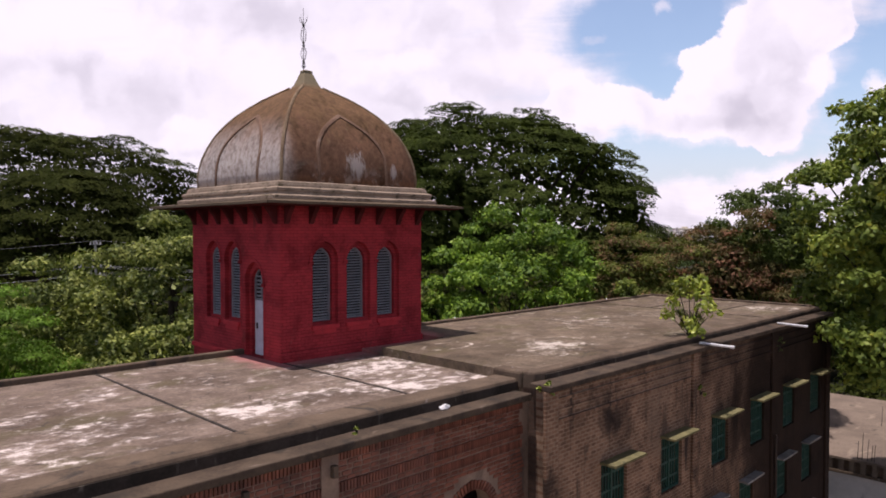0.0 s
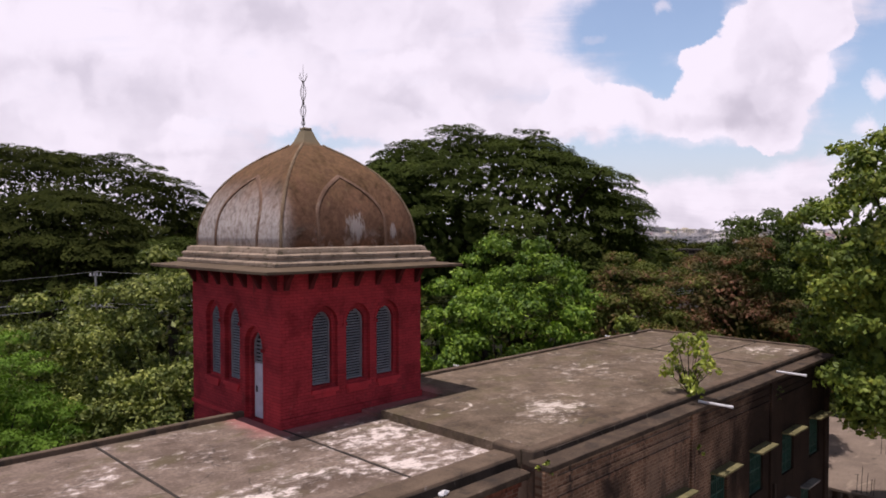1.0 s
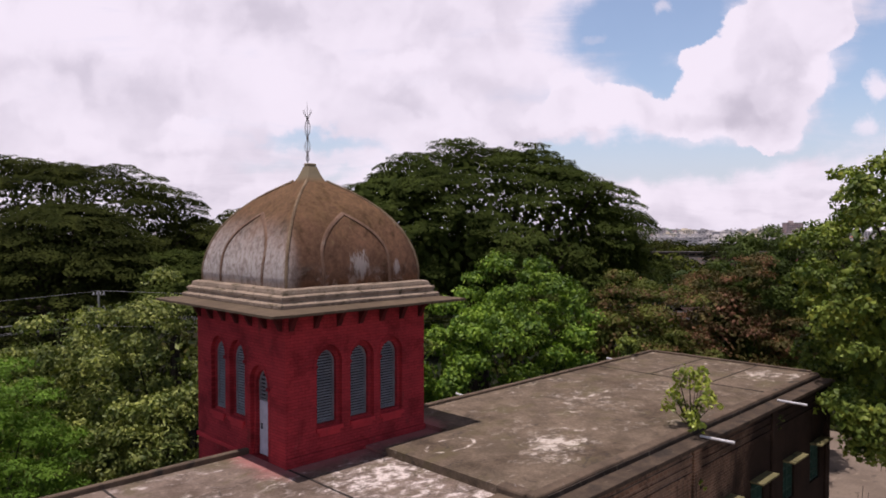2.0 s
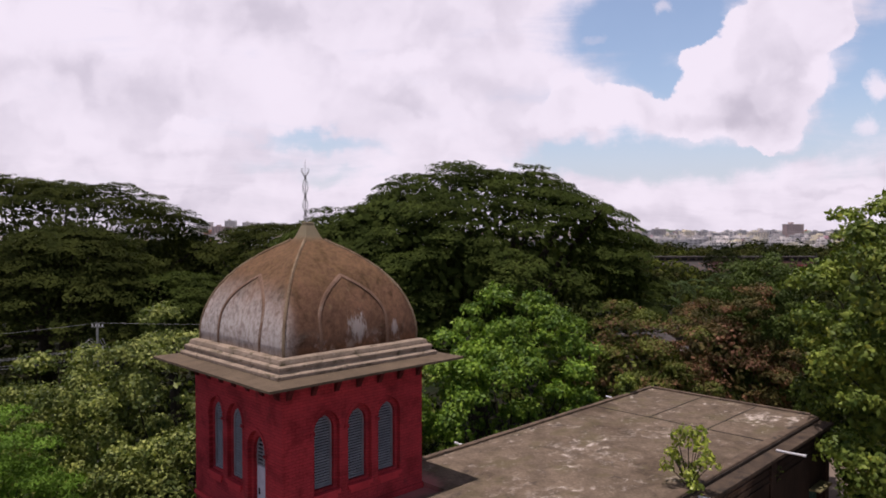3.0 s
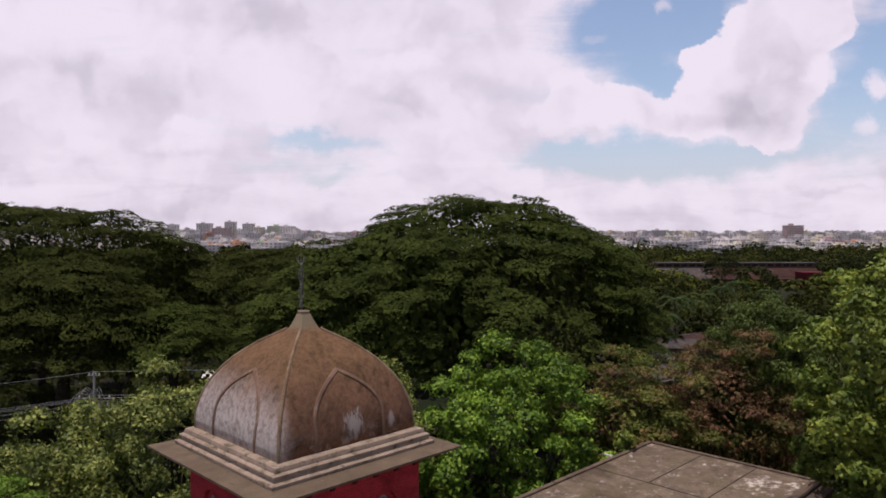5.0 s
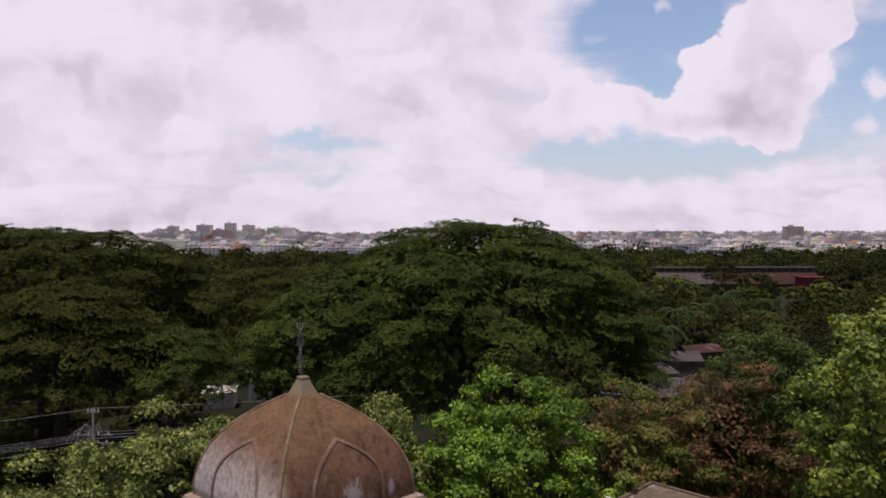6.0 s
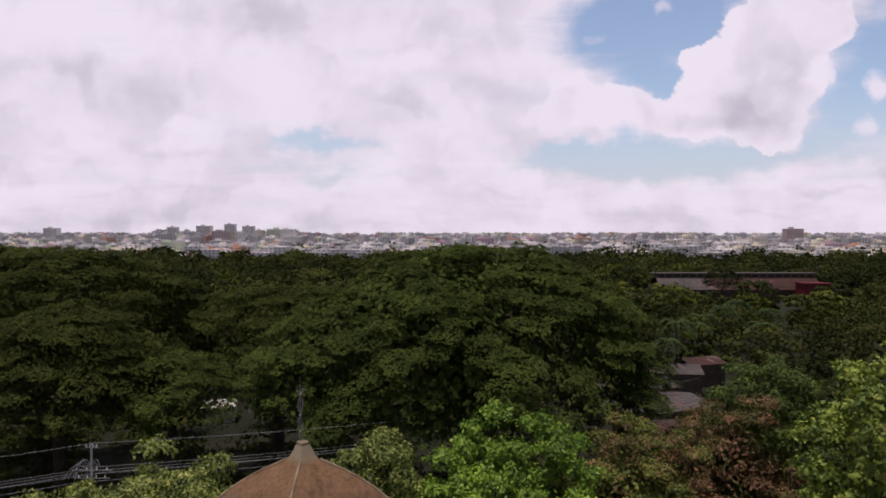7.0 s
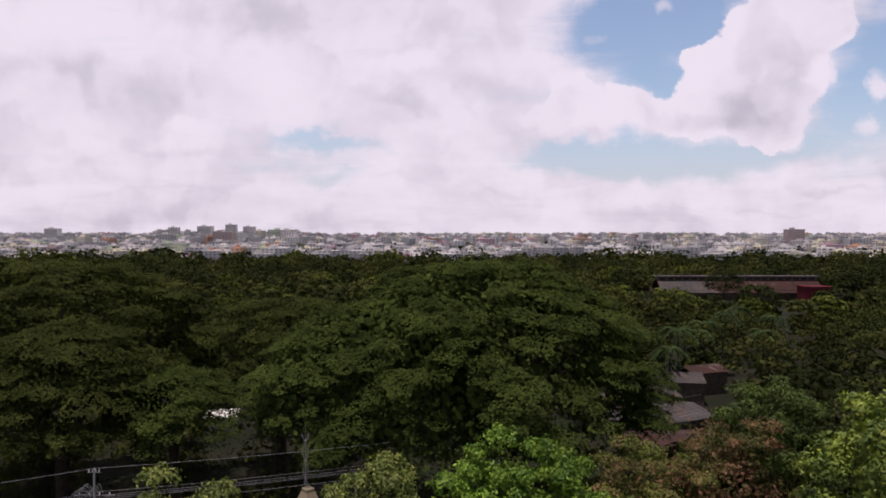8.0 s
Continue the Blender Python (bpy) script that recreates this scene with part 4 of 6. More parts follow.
own(part("parapet", worn(block((END_X - 0.15, -8.05, 9.3), (END_X + 0.1, BACK_Y - 0.2, 10.42), 0.04), 0.02, 0.7, 4), kerb_mat))
for x0, x1, y0, y1, z in ((-5.47, -5.39, -7.0, 2.3, 10.0), (-0.2, -0.12, -7.0, -0.15, 10.0), (22.46, 22.54, -8.05, 1.7, 10.3),
                          (22.54, END_X - 0.15, -1.80, -1.74, 10.3), (22.54, END_X - 0.15, -5.15, -5.09, 10.3)):
    own(part("joint", worn(block((x0, y0, z - 0.02), (x1, y1, z + 0.02)), 0.02, 1.5, 6), groove_mat))
# string courses and pilasters of the facade
for z, h, out in ((9.62, 0.1, 0.06), (9.28, 0.07, 0.05), (8.98, 0.1, 0.07)):
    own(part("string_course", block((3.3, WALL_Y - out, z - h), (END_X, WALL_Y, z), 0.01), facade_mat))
for x in (3.35, 12.8, 20.95, 28.95):
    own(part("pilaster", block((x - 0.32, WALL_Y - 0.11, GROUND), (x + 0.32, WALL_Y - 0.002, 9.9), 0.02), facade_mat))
own(part("pilaster", block((-4.22, LOW_Y - 0.07, 6.0), (-3.74, LOW_Y - 0.002, 9.56), 0.02), mortar_mat, label="worn plastered pilaster"))
for x in (-3.92, -6.14):
    own(part("drain_stub", block((x - 0.07, LOW_Y - 0.22, 9.0), (x + 0.07, LOW_Y - 0.08, 9.28), 0.02), kerb_mat, label="short cement drain stub"))
own(part("downpipe", tube([(20.9, WALL_Y - 0.2, 5.0), (20.9, WALL_Y - 0.2, GROUND)], [0.06, 0.06], 8), iron_mat))


def window(x0, x1, z0, z1):
    """A green wooden casement with bars, set back in the wall."""
    w = part("window", ring([(x0 + 0.08, z0 + 0.08), (x1 - 0.08, z0 + 0.08), (x1 - 0.08, z1 - 0.08), (x0 + 0.08, z1 - 0.08), (x0 + 0.08, z0 + 0.08)],
                            [(x0, z0), (x1, z0), (x1, z1), (x0, z1), (x0, z0)], 0.1, WALL_Y + 0.12), green_paint, label="green-painted barred wooden window")
    own(w)
    mid = (x0 + x1) / 2
    for a, b in ((x0 + 0.08, mid - 0.02), (mid + 0.02, x1 - 0.08)):
        for k in range(4):
            x = a + (b - a) * (k + 0.5) / 4
            part("bar", block((x - 0.025, WALL_Y + 0.15, z0 + 0.08), (x + 0.025, WALL_Y + 0.19, z1 - 0.08)), green_paint, w)
        for z in (z0 + 0.45, (z0 + z1) / 2, z1 - 0.45):
            part("rail", block((a, WALL_Y + 0.14, z - 0.035), (b, WALL_Y + 0.2, z + 0.035)), green_paint, w)
    part("mullion", block((mid - 0.04, WALL_Y + 0.11, z0 + 0.08), (mid + 0.04, WALL_Y + 0.2, z1 - 0.08)), green_paint, w)
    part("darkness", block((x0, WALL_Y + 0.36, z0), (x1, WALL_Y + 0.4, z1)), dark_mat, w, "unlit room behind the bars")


for row, z0, z1, out, mat, label in ((UPPER, 4.95, 7.0, 0.60, shade_mat, "lichened cement sunshade"), (LOWER, 1.6, 3.6, 0.42, pale_shade_mat, "pale thin cement sunshade"), (LOWER, -1.8, 0.2, 0.42, pale_shade_mat, "pale thin cement sunshade")):
    for a, b in row:
        window(a, b, z0, z1)
        own(part("sunshade", worn(block((a - 0.1, WALL_Y - out, z1 + 0.06), (b + 0.25, WALL_Y - 0.002, z1 + 0.15), 0.015), 0.02, 1.0), mat, label=label))


def spout(at, way, length, name="drain_pipe"):
    a, b = Vector(at), Vector(at) + Vector(way).normalized() * length
    bm = tube([a, b], [0.055, 0.055], 10)
    tube([b - (b - a) * 0.12, b], [0.064, 0.064], 10, bm)
    return tagged(part(name, bm, pvc_mat), "white plastic drain pipe jutting from the roof edge", "pipe", "roof drain pipes")


spout((13.5, -8.85, 10.145), (0.25, -1, -0.06), 1.30)
spout((21.9, -8.85, 10.145), (0.25, -1, -0.06), 1.30)
spout((11.4, 2.1, 10.25), (0, 1, 0.05), 0.6)
spout((25.2, 2.1, 10.25), (0, 1, 0.05), 0.6)

# ---- the roof tower ----
tower = thing("roof_tower", (3.1, 3.1, GROUND), "red-painted brick stair tower with louvred windows and weathered dome", "tower")
TW, CX, CY = 6.66, 3.10, 3.13


def tow(ob):
    return under(ob, tower)


X0, Y0 = CX - TW / 2, CY - TW / 2
FRONT = Matrix.Translation((X0, Y0, 0))
SIDE = Matrix.Translation((X0, Y0, 0)) @ Matrix.Rotation(radians(-90), 4, "Z")


def louvred(c, w, z0, zs, m, depth=0.30):
    """A window with a pointed head, a frame and fixed slats; c runs along the face."""
    outer, inner = arch(c, w, z0, zs), arch(c, w - 0.14, z0 + 0.07, zs)
    win = tow(part("window", placed(ring(inner + inner[:1], outer + outer[:1], 0.07, depth), m), frame_mat, label="grey louvred window with a pointed head"))
    z = z0 + 0.12
    while z < zs + w * 0.62:
        half = w / 2 - 0.06
        if z > zs:
            r = w * 0.62
            half = max(0.0, math.sqrt(max(0, r * r - (z - zs) ** 2)) - (r - w / 2) - 0.06)
        if half > 0.05:
            b = block((-half, -0.035, -0.006), (half, 0.035, 0.006))
            part("slat", placed(b, m @ Matrix.Translation((c, depth + 0.05, z)) @ Matrix.Rotation(radians(38), 4, "X")), louver_mat, win)
        z += 0.105
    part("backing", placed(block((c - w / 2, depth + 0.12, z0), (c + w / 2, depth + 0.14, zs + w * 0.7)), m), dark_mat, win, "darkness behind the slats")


def tower_face(openings, m, mat, flat):
    """openings: (centre, inner width, sill, spring of the head)."""
    edge = box_outline(0, TW, 9.0, 15.5) if flat == 0 else box_outline(-TW, -0.46, 9.0, 15.5)
    small = [arch(c, w, z0, zs) for c, w, z0, zs in openings]
    large = [arch(c, w + 0.30, z0 - 0.0 if z0 < 10.2 else z0 - 0.12, zs + 0.05) for c, w, z0, zs in openings]
    tow(part("wall", placed(panel(edge, large, 0.16), m), mat))
    tow(part("wall", placed(panel([(x + (0.003 if flat == 0 and x == 0 else 0), z) for x, z in edge], small, 0.30), m @ Matrix.Translation((0, 0.16, 0))), mat))
    for c, w, z0, zs in openings:
        a = arch(c, w + 0.30, zs, zs + 0.05)[2:]
        b = arch(c, w + 0.52, zs, zs + 0.05)[2:]
        tow(part("hood_mould", placed(ring(a, b, 0.02, -0.02), m), mat))
        for s in (-1, 1):
            x = c + s * (w / 2 + 0.2)
            tow(part("impost", placed(block((x - 0.1, -0.06, zs - 0.08), (x + 0.1, 0.0, zs + 0.04), 0.01), m), mat))
        if z0 > 10.5:
            tow(part("sill", placed(block((c - w / 2 - 0.16, -0.09, z0 - 0.26), (c + w / 2 + 0.16, 0.12, z0 - 0.1), 0.02), m), red_trim, label="worn red window sill"))
            tow(part("sill_bracket", placed(block((c - w / 2 - 0.04, -0.05, z0 - 0.42), (c + w / 2 + 0.04, -0.001, z0 - 0.27), 0.015), m), red_trim))


wins_front = [(c, 0.86, 11.28, 13.46) for c in (1.87, 3.40, 4.88)]
wins_side = [(c, 0.86, 11.28, 13.46) for c in (-3.38, -4.90)]
DOOR = -1.78
doorway = (DOOR, 0.95, 10.0, 12.66)
tower_face(wins_front, FRONT, red_x, 0)
tower_face(wins_side + [doorway], SIDE, red_y, 1)
for c, w, z0, zs in wins_front:
    louvred(c, w, z0, zs, FRONT)
for c, w, z0, zs in wins_side:
    louvred(c, w, z0, zs, SIDE, 0.20)
X1, Y1 = X0 + TW, Y0 + TW
tow(part("wall", block((X0 + 0.47, Y1 - 0.46, GROUND), (X1, Y1, 15.5)), red_x))
tow(part("wall", block((X1 - 0.46, Y0 + 0.47, GROUND), (X1, Y1 - 0.46, 15.5)), red_y))
tow(part("lower_wall", block((X0 + 0.002, 2.56, GROUND), (X0 + 0.46, Y1, 9.0)), red_y))
tow(part("string_course", block((X0 - 0.07, 2.56, 9.88), (X0, Y1 + 0.05, 10.04), 0.015), red_trim))
tow(part("plinth", worn(block((X0 - 0.04, Y0 - 0.07, 9.98), (X1 + 0.04, Y0 - 0.001, 10.36), 0.02), 0.015, 1.5, 3), red_x))
# door
door = tow(part("door", placed(block((DOOR - 0.46, 0.30, 10.02), (DOOR + 0.46, 0.35, 12.03), 0.01), SIDE), door_mat, label="pale grey painted metal door"))
for z0, z1 in ((10.15, 10.95), (11.05, 11.93)):
    part("door_panel", placed(block((DOOR - 0.34, 0.285, z0), (DOOR + 0.34, 0.302, z1), 0.006), SIDE), door_mat, door)
part("latch", placed(block((DOOR - 0.30, 0.25, 10.98), (DOOR - 0.22, 0.29, 11.2), 0.01), SIDE), iron_mat, door, "dark iron latch")
head = arch(DOOR, 0.95, 12.05, 12.66)
inner_head = arch(DOOR, 0.83, 12.11, 12.66)
fan = tow(part("fanlight", placed(ring(inner_head + inner_head[:1], head + head[:1], 0.06, 0.30), SIDE), frame_mat, label="grey wooden fanlight over the door"))
for z in (12.2, 12.34, 12.48, 12.62, 12.76, 12.92):
    part("slat", placed(block((DOOR - 0.40, 0.31, z - 0.03), (DOOR + 0.40, 0.35, z + 0.03)), SIDE), frame_mat, fan)
part("mullion", placed(block((DOOR - 0.03, 0.30, 12.1), (DOOR + 0.03, 0.35, 13.14)), SIDE), frame_mat, fan)
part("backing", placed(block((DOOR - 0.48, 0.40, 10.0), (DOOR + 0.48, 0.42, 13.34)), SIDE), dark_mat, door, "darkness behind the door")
# eave brackets, coloured dark for the shade under the eave
for k in range(7):
    u0 = 0.25 + k * (TW - 0.5) / 6
    for m in (FRONT @ Matrix.Translation((u0, 0, 0)), SIDE @ Matrix.Translation((-u0, 0, 0))):
        bm = bmesh.new()
        prof = [(0, 15.465), (-0.42, 15.465), (-0.40, 15.38), (-0.25, 15.2), (-0.14, 15.0), (-0.07, 14.86), (0, 14.84)]
        a = [bm.verts.new((-0.09, y, z)) for y, z in prof]
        b = [bm.verts.new((0.09, y, z)) for y, z in prof]
        bm.faces.new(a), bm.faces.new(b)
        for i in range(len(prof)):
            j = (i + 1) % len(prof)
            bm.faces.new((a[i], a[j], b[j], b[i]))
        tow(part("bracket", placed(bm, m), shaded_red))


def square_rings(profile, cx, cy, cuts=1, sag=0.0):
    """A square lofted through (half width, height) pairs; cuts: points along each side."""
    bm = bmesh.new()
    loops = []
    for h, z in profile:
        pts = []
        for sx, sy, dx, dy in ((-1, -1, 1, 0), (1, -1, 0, 1), (1, 1, -1, 0), (-1, 1, 0, -1)):
            for k in range(cuts):
                f = 2 * h * k / cuts
                pts.append(bm.verts.new((cx + sx * h + dx * f, cy + sy * h + dy * f, z)))
        loops.append(pts)
    n = 4 * cuts
    for a, b in zip(loops, loops[1:]):
        for k in range(n):
            bm.faces.new((a[k], a[(k + 1) % n], b[(k + 1) % n], b[k]))
    bm.faces.new(loops[0]), bm.faces.new(loops[-1])
    return bm


EAVE = 4.57
# Soffit sheet with the shade under the eave put into its colour.
tow(part("soffit", square_rings([(3.2, 15.47), (EAVE - 0.12, 15.47), (EAVE - 0.12, 15.496), (3.2, 15.496)], CX, CY), shaded_red, label="underside of the eave, coloured near black for shade"))
tow(part("eave_slab", worn(square_rings([(3.1, 15.50), (EAVE, 15.50), (EAVE, 15.585), (3.6, 15.70), (3.3, 15.70)], CX, CY, 8), 0.014, 0.9), eave_mat, label="wide brown stone eave slab"))
steps = [(3.30, 15.66), (3.74, 15.66), (3.78, 15.70), (3.78, 15.80), (3.72, 15.84), (3.62, 15.86), (3.60, 15.95), (3.64, 15.98), (3.64, 16.07), (3.58, 16.11), (3.50, 16.13), (3.49, 16.20), (3.46, 16.30), (3.36, 16.34), (3.1, 16.35)]
tow(part("cornice", worn(square_rings(steps, CX, CY, 10), 0.018, 1.4), cornice_mat, label="moulded cornice of mossy cream stone"))

DOME = [(3.17, 16.30), (3.18, 16.7), (3.14, 17.1), (3.04, 17.55), (2.88, 18.0), (2.68, 18.42), (2.40, 18.85), (2.06, 19.25), (1.68, 19.6), (1.26, 19.93), (0.86, 20.19), (0.58, 20.35), (0.44, 20.46), (0.36, 20.6), (0.28, 20.8), (0.21, 21.0), (0.17, 21.07), (0.19, 21.10), (0.17, 21.16), (0.05, 21.17)]


def dome_half(z):
    for (h0, z0), (h1, z1) in zip(DOME, DOME[1:]):
        if z0 <= z <= z1:
            return h0 + (h1 - h0) * (z - z0) / (z1 - z0)
    return DOME[-1][0]


bm = square_rings(DOME, 0, 0, 16)
for vert in bm.verts:
    vert.co += noise.noise_vector(vert.co * 1.1) * 0.022
for f in bm.faces:
    f.smooth = abs(f.normal.z) < 0.99
dome = part("dome", bm, dome_mat, label="square pointed dome of stained red-brown plaster")
dome.location = (CX, CY, 0)
tow(dome)
for sx, sy in ((-1, -1), (1, -1), (-1, 1), (1, 1)):
    zs = [16.35 + k * 0.17 for k in range(25)]
    hip = part("hip_rib", tube([(sx * dome_half(z) * 0.995, sy * dome_half(z) * 0.995, z) for z in zs], [0.062] * 25, 6), hip_mat)
    hip.location = (CX, CY, 0)
    tow(hip)


def blind_arch(face, w=3.15, z0=16.36, zs=17.25, rise=1.80):
    """A raised pointed-arch band that follows the curve of the dome."""
    def spot(c, z, out):
        h = dome_half(min(z, 20.2)) + out
        return {0: (c, -h, z), 1: (-h, -c, z), 2: (c, h, z), 3: (h, c, z)}[face]
    half = [(w / 2, z0 + (zs - z0) * k / 6) for k in range(6)]
    half += [(w / 2 * (1 - (k / 16) ** 2.3), zs + rise * k / 16) for k in range(17)]
    line = half + [(-c, z) for c, z in reversed(half[:-1])]
    bm = bmesh.new()
    rows = []
    for k, (c, z) in enumerate(line):
        (ca, za), (cb, zb) = line[max(k - 1, 0)], line[min(k + 1, len(line) - 1)]
        size = math.hypot(cb - ca, zb - za)
        nc, nz = (zb - za) / size, (ca - cb) / size
        rows.append([bm.verts.new(spot(c + nc * o, z + nz * o, out)) for o, out in ((0.085, -0.06), (0.07, 0.035), (0.035, 0.048), (-0.035, 0.048), (-0.06, 0.03), (-0.07, -0.06))])
    for a, b in zip(rows, rows[1:]):
        for k in range(5):
            bm.faces.new((a[k], a[k + 1], b[k + 1], b[k]))
    ob = part("blind_arch", bm, band_mat, label="worn raised plaster band of a blind arch")
    ob.location = (CX, CY, 0)
    tow(ob)


for face in range(4):
    blind_arch(face)

# finial of iron scrolls
FX, FY = CX - 0.07, CY + 0.07
fin = part("finial", tube([(FX, FY, 21.1), (FX, FY, 22.6), (FX, FY, 23.72)], [0.020, 0.016, 0.006], 7), finial_mat, label="thin iron finial with scrolled loops")
tow(fin)
for z0, z1, w in ((21.22, 21.52, 0.09), (21.52, 22.2, 0.14), (22.2, 23.03, 0.14)):
    for a in range(4):
        ca, sa = math.cos(a * math.pi / 2 + 0.4), math.sin(a * math.pi / 2 + 0.4)
        pts = [(FX + ca * w * math.sin(math.pi * k / 8), FY + sa * w * math.sin(math.pi * k / 8), z0 + (z1 - z0) * k / 8) for k in range(9)]
        part("scroll", tube(pts, [0.009] * 9, 5), finial_mat, fin)
for z in (21.52, 22.2, 23.03):
    bm = bmesh.new()
    bmesh.ops.create_icosphere(bm, subdivisions=2, radius=0.055, matrix=Matrix.Translation((FX, FY, z)) @ Matrix.Diagonal((1, 1, 1.2, 1)))
    part("collar", bm, finial_mat, fin)
for a in range(4):
    ca, sa = math.cos(a * math.pi / 2 + 0.4), math.sin(a * math.pi / 2 + 0.4)
    part("prong", tube([(FX + ca * x, FY + sa * x, z) for x, z in ((0.01, 23.03), (0.12, 23.13), (0.20, 23.27), (0.18, 23.38))], [0.013, 0.012, 0.01, 0.006], 5), finial_mat, fin)

# ---- trees ----
rain_tree("broad rain tree with layered dark green foliage", plan(80, 3.9), (20.2, 20, 15.3), 12.8, rain_leaf, 215, 1.1, lo=-0.12, broad=2.05, fill=1500)
rain_tree("lower spreading rain tree with dark green foliage", plan(77, -7.4), (14.6, 14, 11.6), 12.2, rain_leaf, 100, 0.7, lo=-0.15)
rain_tree("tall rain tree with dark layered foliage", plan(92, -53), (22.4, 16, 12.8), 14.8, rain_leaf_far, 185, 1.0, lo=-0.3, fill=1300, broad=2.25)
rain_tree("dark rain tree in a row of tall trees", plan(100, -24), (17, 13, 9.8), 12.4, rain_leaf_far, 105, 0.9, lo=-0.25)
rain_tree("dark rain tree with domed foliage before taller trees", plan(75, -41.3), (10.5, 8.5, 8.9), 12.8, rain_leaf_far, 78, 0.8, lo=-0.3)
rain_tree("smaller rain tree with drooping dark green clumps", plan(77, -30.2), (7.4, 7.0, 5.2), 11.2, rain_leaf, 44, 0.6, lo=-0.35, fill=500, plate=(1.4, 2.8))
# Stands out of view; added to keep sun off the ground by the row.
rain_tree("rain tree added out of view to shade the row", plan(70, -62), (11, 10, 9.0), 11.0, rain_leaf_far, 50, 0.8, lo=-0.25, fill=600, density=90)
rain_tree("low dark tree under taller rain trees", plan(84, -52), (9, 7, 4.0), 1.6, rain_leaf_far, 34, 0.5, lo=-0.4, fill=400, density=90)
BUSH = dict(size=(0.18, 0.38), flat=0.75, core=35, fill=700, fill_size=0.06, unrest=0.55, rough=0.20, lump=0.26)
BROAD = dict(size=(0.22, 0.44), flat=0.75, core=45, fill=1100, fill_size=0.06, unrest=0.50, rough=0.20, lump=0.26)
tree("bright green broad-leaved tree with rounded clumps", plan(52, 5.0), (7.1, 6.2, 9.1), 6.2, bright_leaf, 105, (0.9, 1.6), density=54, trunk=0.3, lo=-0.6, **dict(BROAD, rough=0.12, lump=0.18))
tree("green broad-leaved tree behind the roof tower", plan(53, -5.5), (4.4, 4.4, 7.0), 6.4, bush_leaf, 48, (1.0, 1.8), density=42, trunk=0.25, lo=-0.6, **BUSH)
tree("tree with mixed rust and yellow-green leaves", plan(54, 15.2), (5.4, 4.6, 7.9), 6.6, rusty_leaf, 72, (0.9, 1.6), density=66, trunk=0.25, lo=-0.6, size=(0.16, 0.30), core=45, fill=2400, fill_size=0.07, unrest=0.5, rough=0.2, lump=0.2)
tree("tree with rust-brown flowering crown", plan(57.5, 23.8), (5.6, 5.2, 8.6), 6.6, deep_rust_leaf, 76, (0.9, 1.7), density=62, trunk=0.25, lo=-0.6, size=(0.16, 0.30), core=45, fill=2400, fill_size=0.07, unrest=0.5, rough=0.2, lump=0.2)
rain_tree("dark green tree behind rust-coloured trees", plan(66, 18.5), (4.4, 4.4, 6.0), 5.4, rain_leaf_far, 26, 0.35, lo=-0.6, fill=400, plate=(1.2, 2.4))
tree("round-headed tree with mid-green leaves", plan(60.5, 28.3), (4.6, 4.8, 8.0), 10.2, round_leaf, 72, (0.9, 1.6), flat=0.8, density=46, trunk=0.35, lo=-0.5, size=(0.2, 0.38), core=45, fill=1500, fill_size=0.10, unrest=0.5, rough=0.08, lump=0.1)
tree("tall yellow-green tree with large glossy leaves", plan(38, 29.9), (8.9, 8.0, 9.6), 13.2, side_leaf, 205, (0.9, 1.7), density=50, trunk=0.4, lo=-0.75, slim=0.6, **dict(BROAD, rough=0.05, lump=0.06, fill=3600, fill_size=0.055, broad=3.2))
tree("olive-green glossy tree beside the roof", plan(45.5, -17.6), (7.0, 6.0, 8.8), 5.8, bush_leaf, 105, (0.8, 1.6), density=60, trunk=0.3, lo=-0.7, **BUSH)
tree("low olive-green tree beside the roof", plan(43, -25), (5.8, 5.5, 6.6), 5.0, bush_leaf, 58, (0.9, 1.7), density=58, trunk=0.25, lo=-0.6, **BUSH)
tree("glossy olive bush close behind the roof edge", plan(38.5, -14.6), (4.8, 3.6, 5.0), 4.2, bush_leaf, 62, (0.8, 1.4), density=40, trunk=0.2, lo=-0.6, **BUSH)
tree("feathery fresh green tree beside the roof", plan(34.5, -23.6), (4.2, 4.2, 5.3), 5.8, feather_leaf, 52, (0.9, 1.6), flat=0.45, density=120, size=(0.12, 0.24), trunk=0.2, lo=-0.5, slim=0.35, core=60, fill=400)


def palm(at, top, spread, fronds=15):
    """A palm: a slender ringed trunk and arching fronds with leaflets."""
    t = thing("palm_tree", (*at, GROUND), "slender palm with drooping grey-green fronds", "palm tree", "palms among the trees")
    lean = rng.normal() * 0.8
    crown = Vector((at[0] + lean, at[1], top))
    under(part("trunk", tube([(*at, GROUND), (at[0] + lean * 0.4, at[1], (GROUND + top) / 2), crown], [0.24, 0.17, 0.13], 8), bark_mat), t)
    for k in range(fronds):
        a, rise = 2 * math.pi * k / fronds + rng.normal() * 0.2, 0.15 + 0.7 * rng.random()
        cen, nor = [], []
        out = np.array((math.cos(a), math.sin(a), 0.0))
        side = np.array((-math.sin(a), math.cos(a), 0.0))
        for j in range(22):
            f = (j + 1) / 22
            base = np.array(crown) + out * spread * f + np.array((0, 0, spread * (rise * f - 1.0 * f * f)))
            for sgn in (-1, 1):
                cen.append(base + side * sgn * 0.45 * (1.15 - f) - np.array((0, 0, 0.18)))
                nor.append(np.array((0, 0, 1.0)) + side * sgn * 0.6)
        n = len(cen)
        under(shell("frond", leaf_mesh("frond", np.array(cen), np.array(nor), np.full(n, 0.95), 0.35), palm_leaf), t)


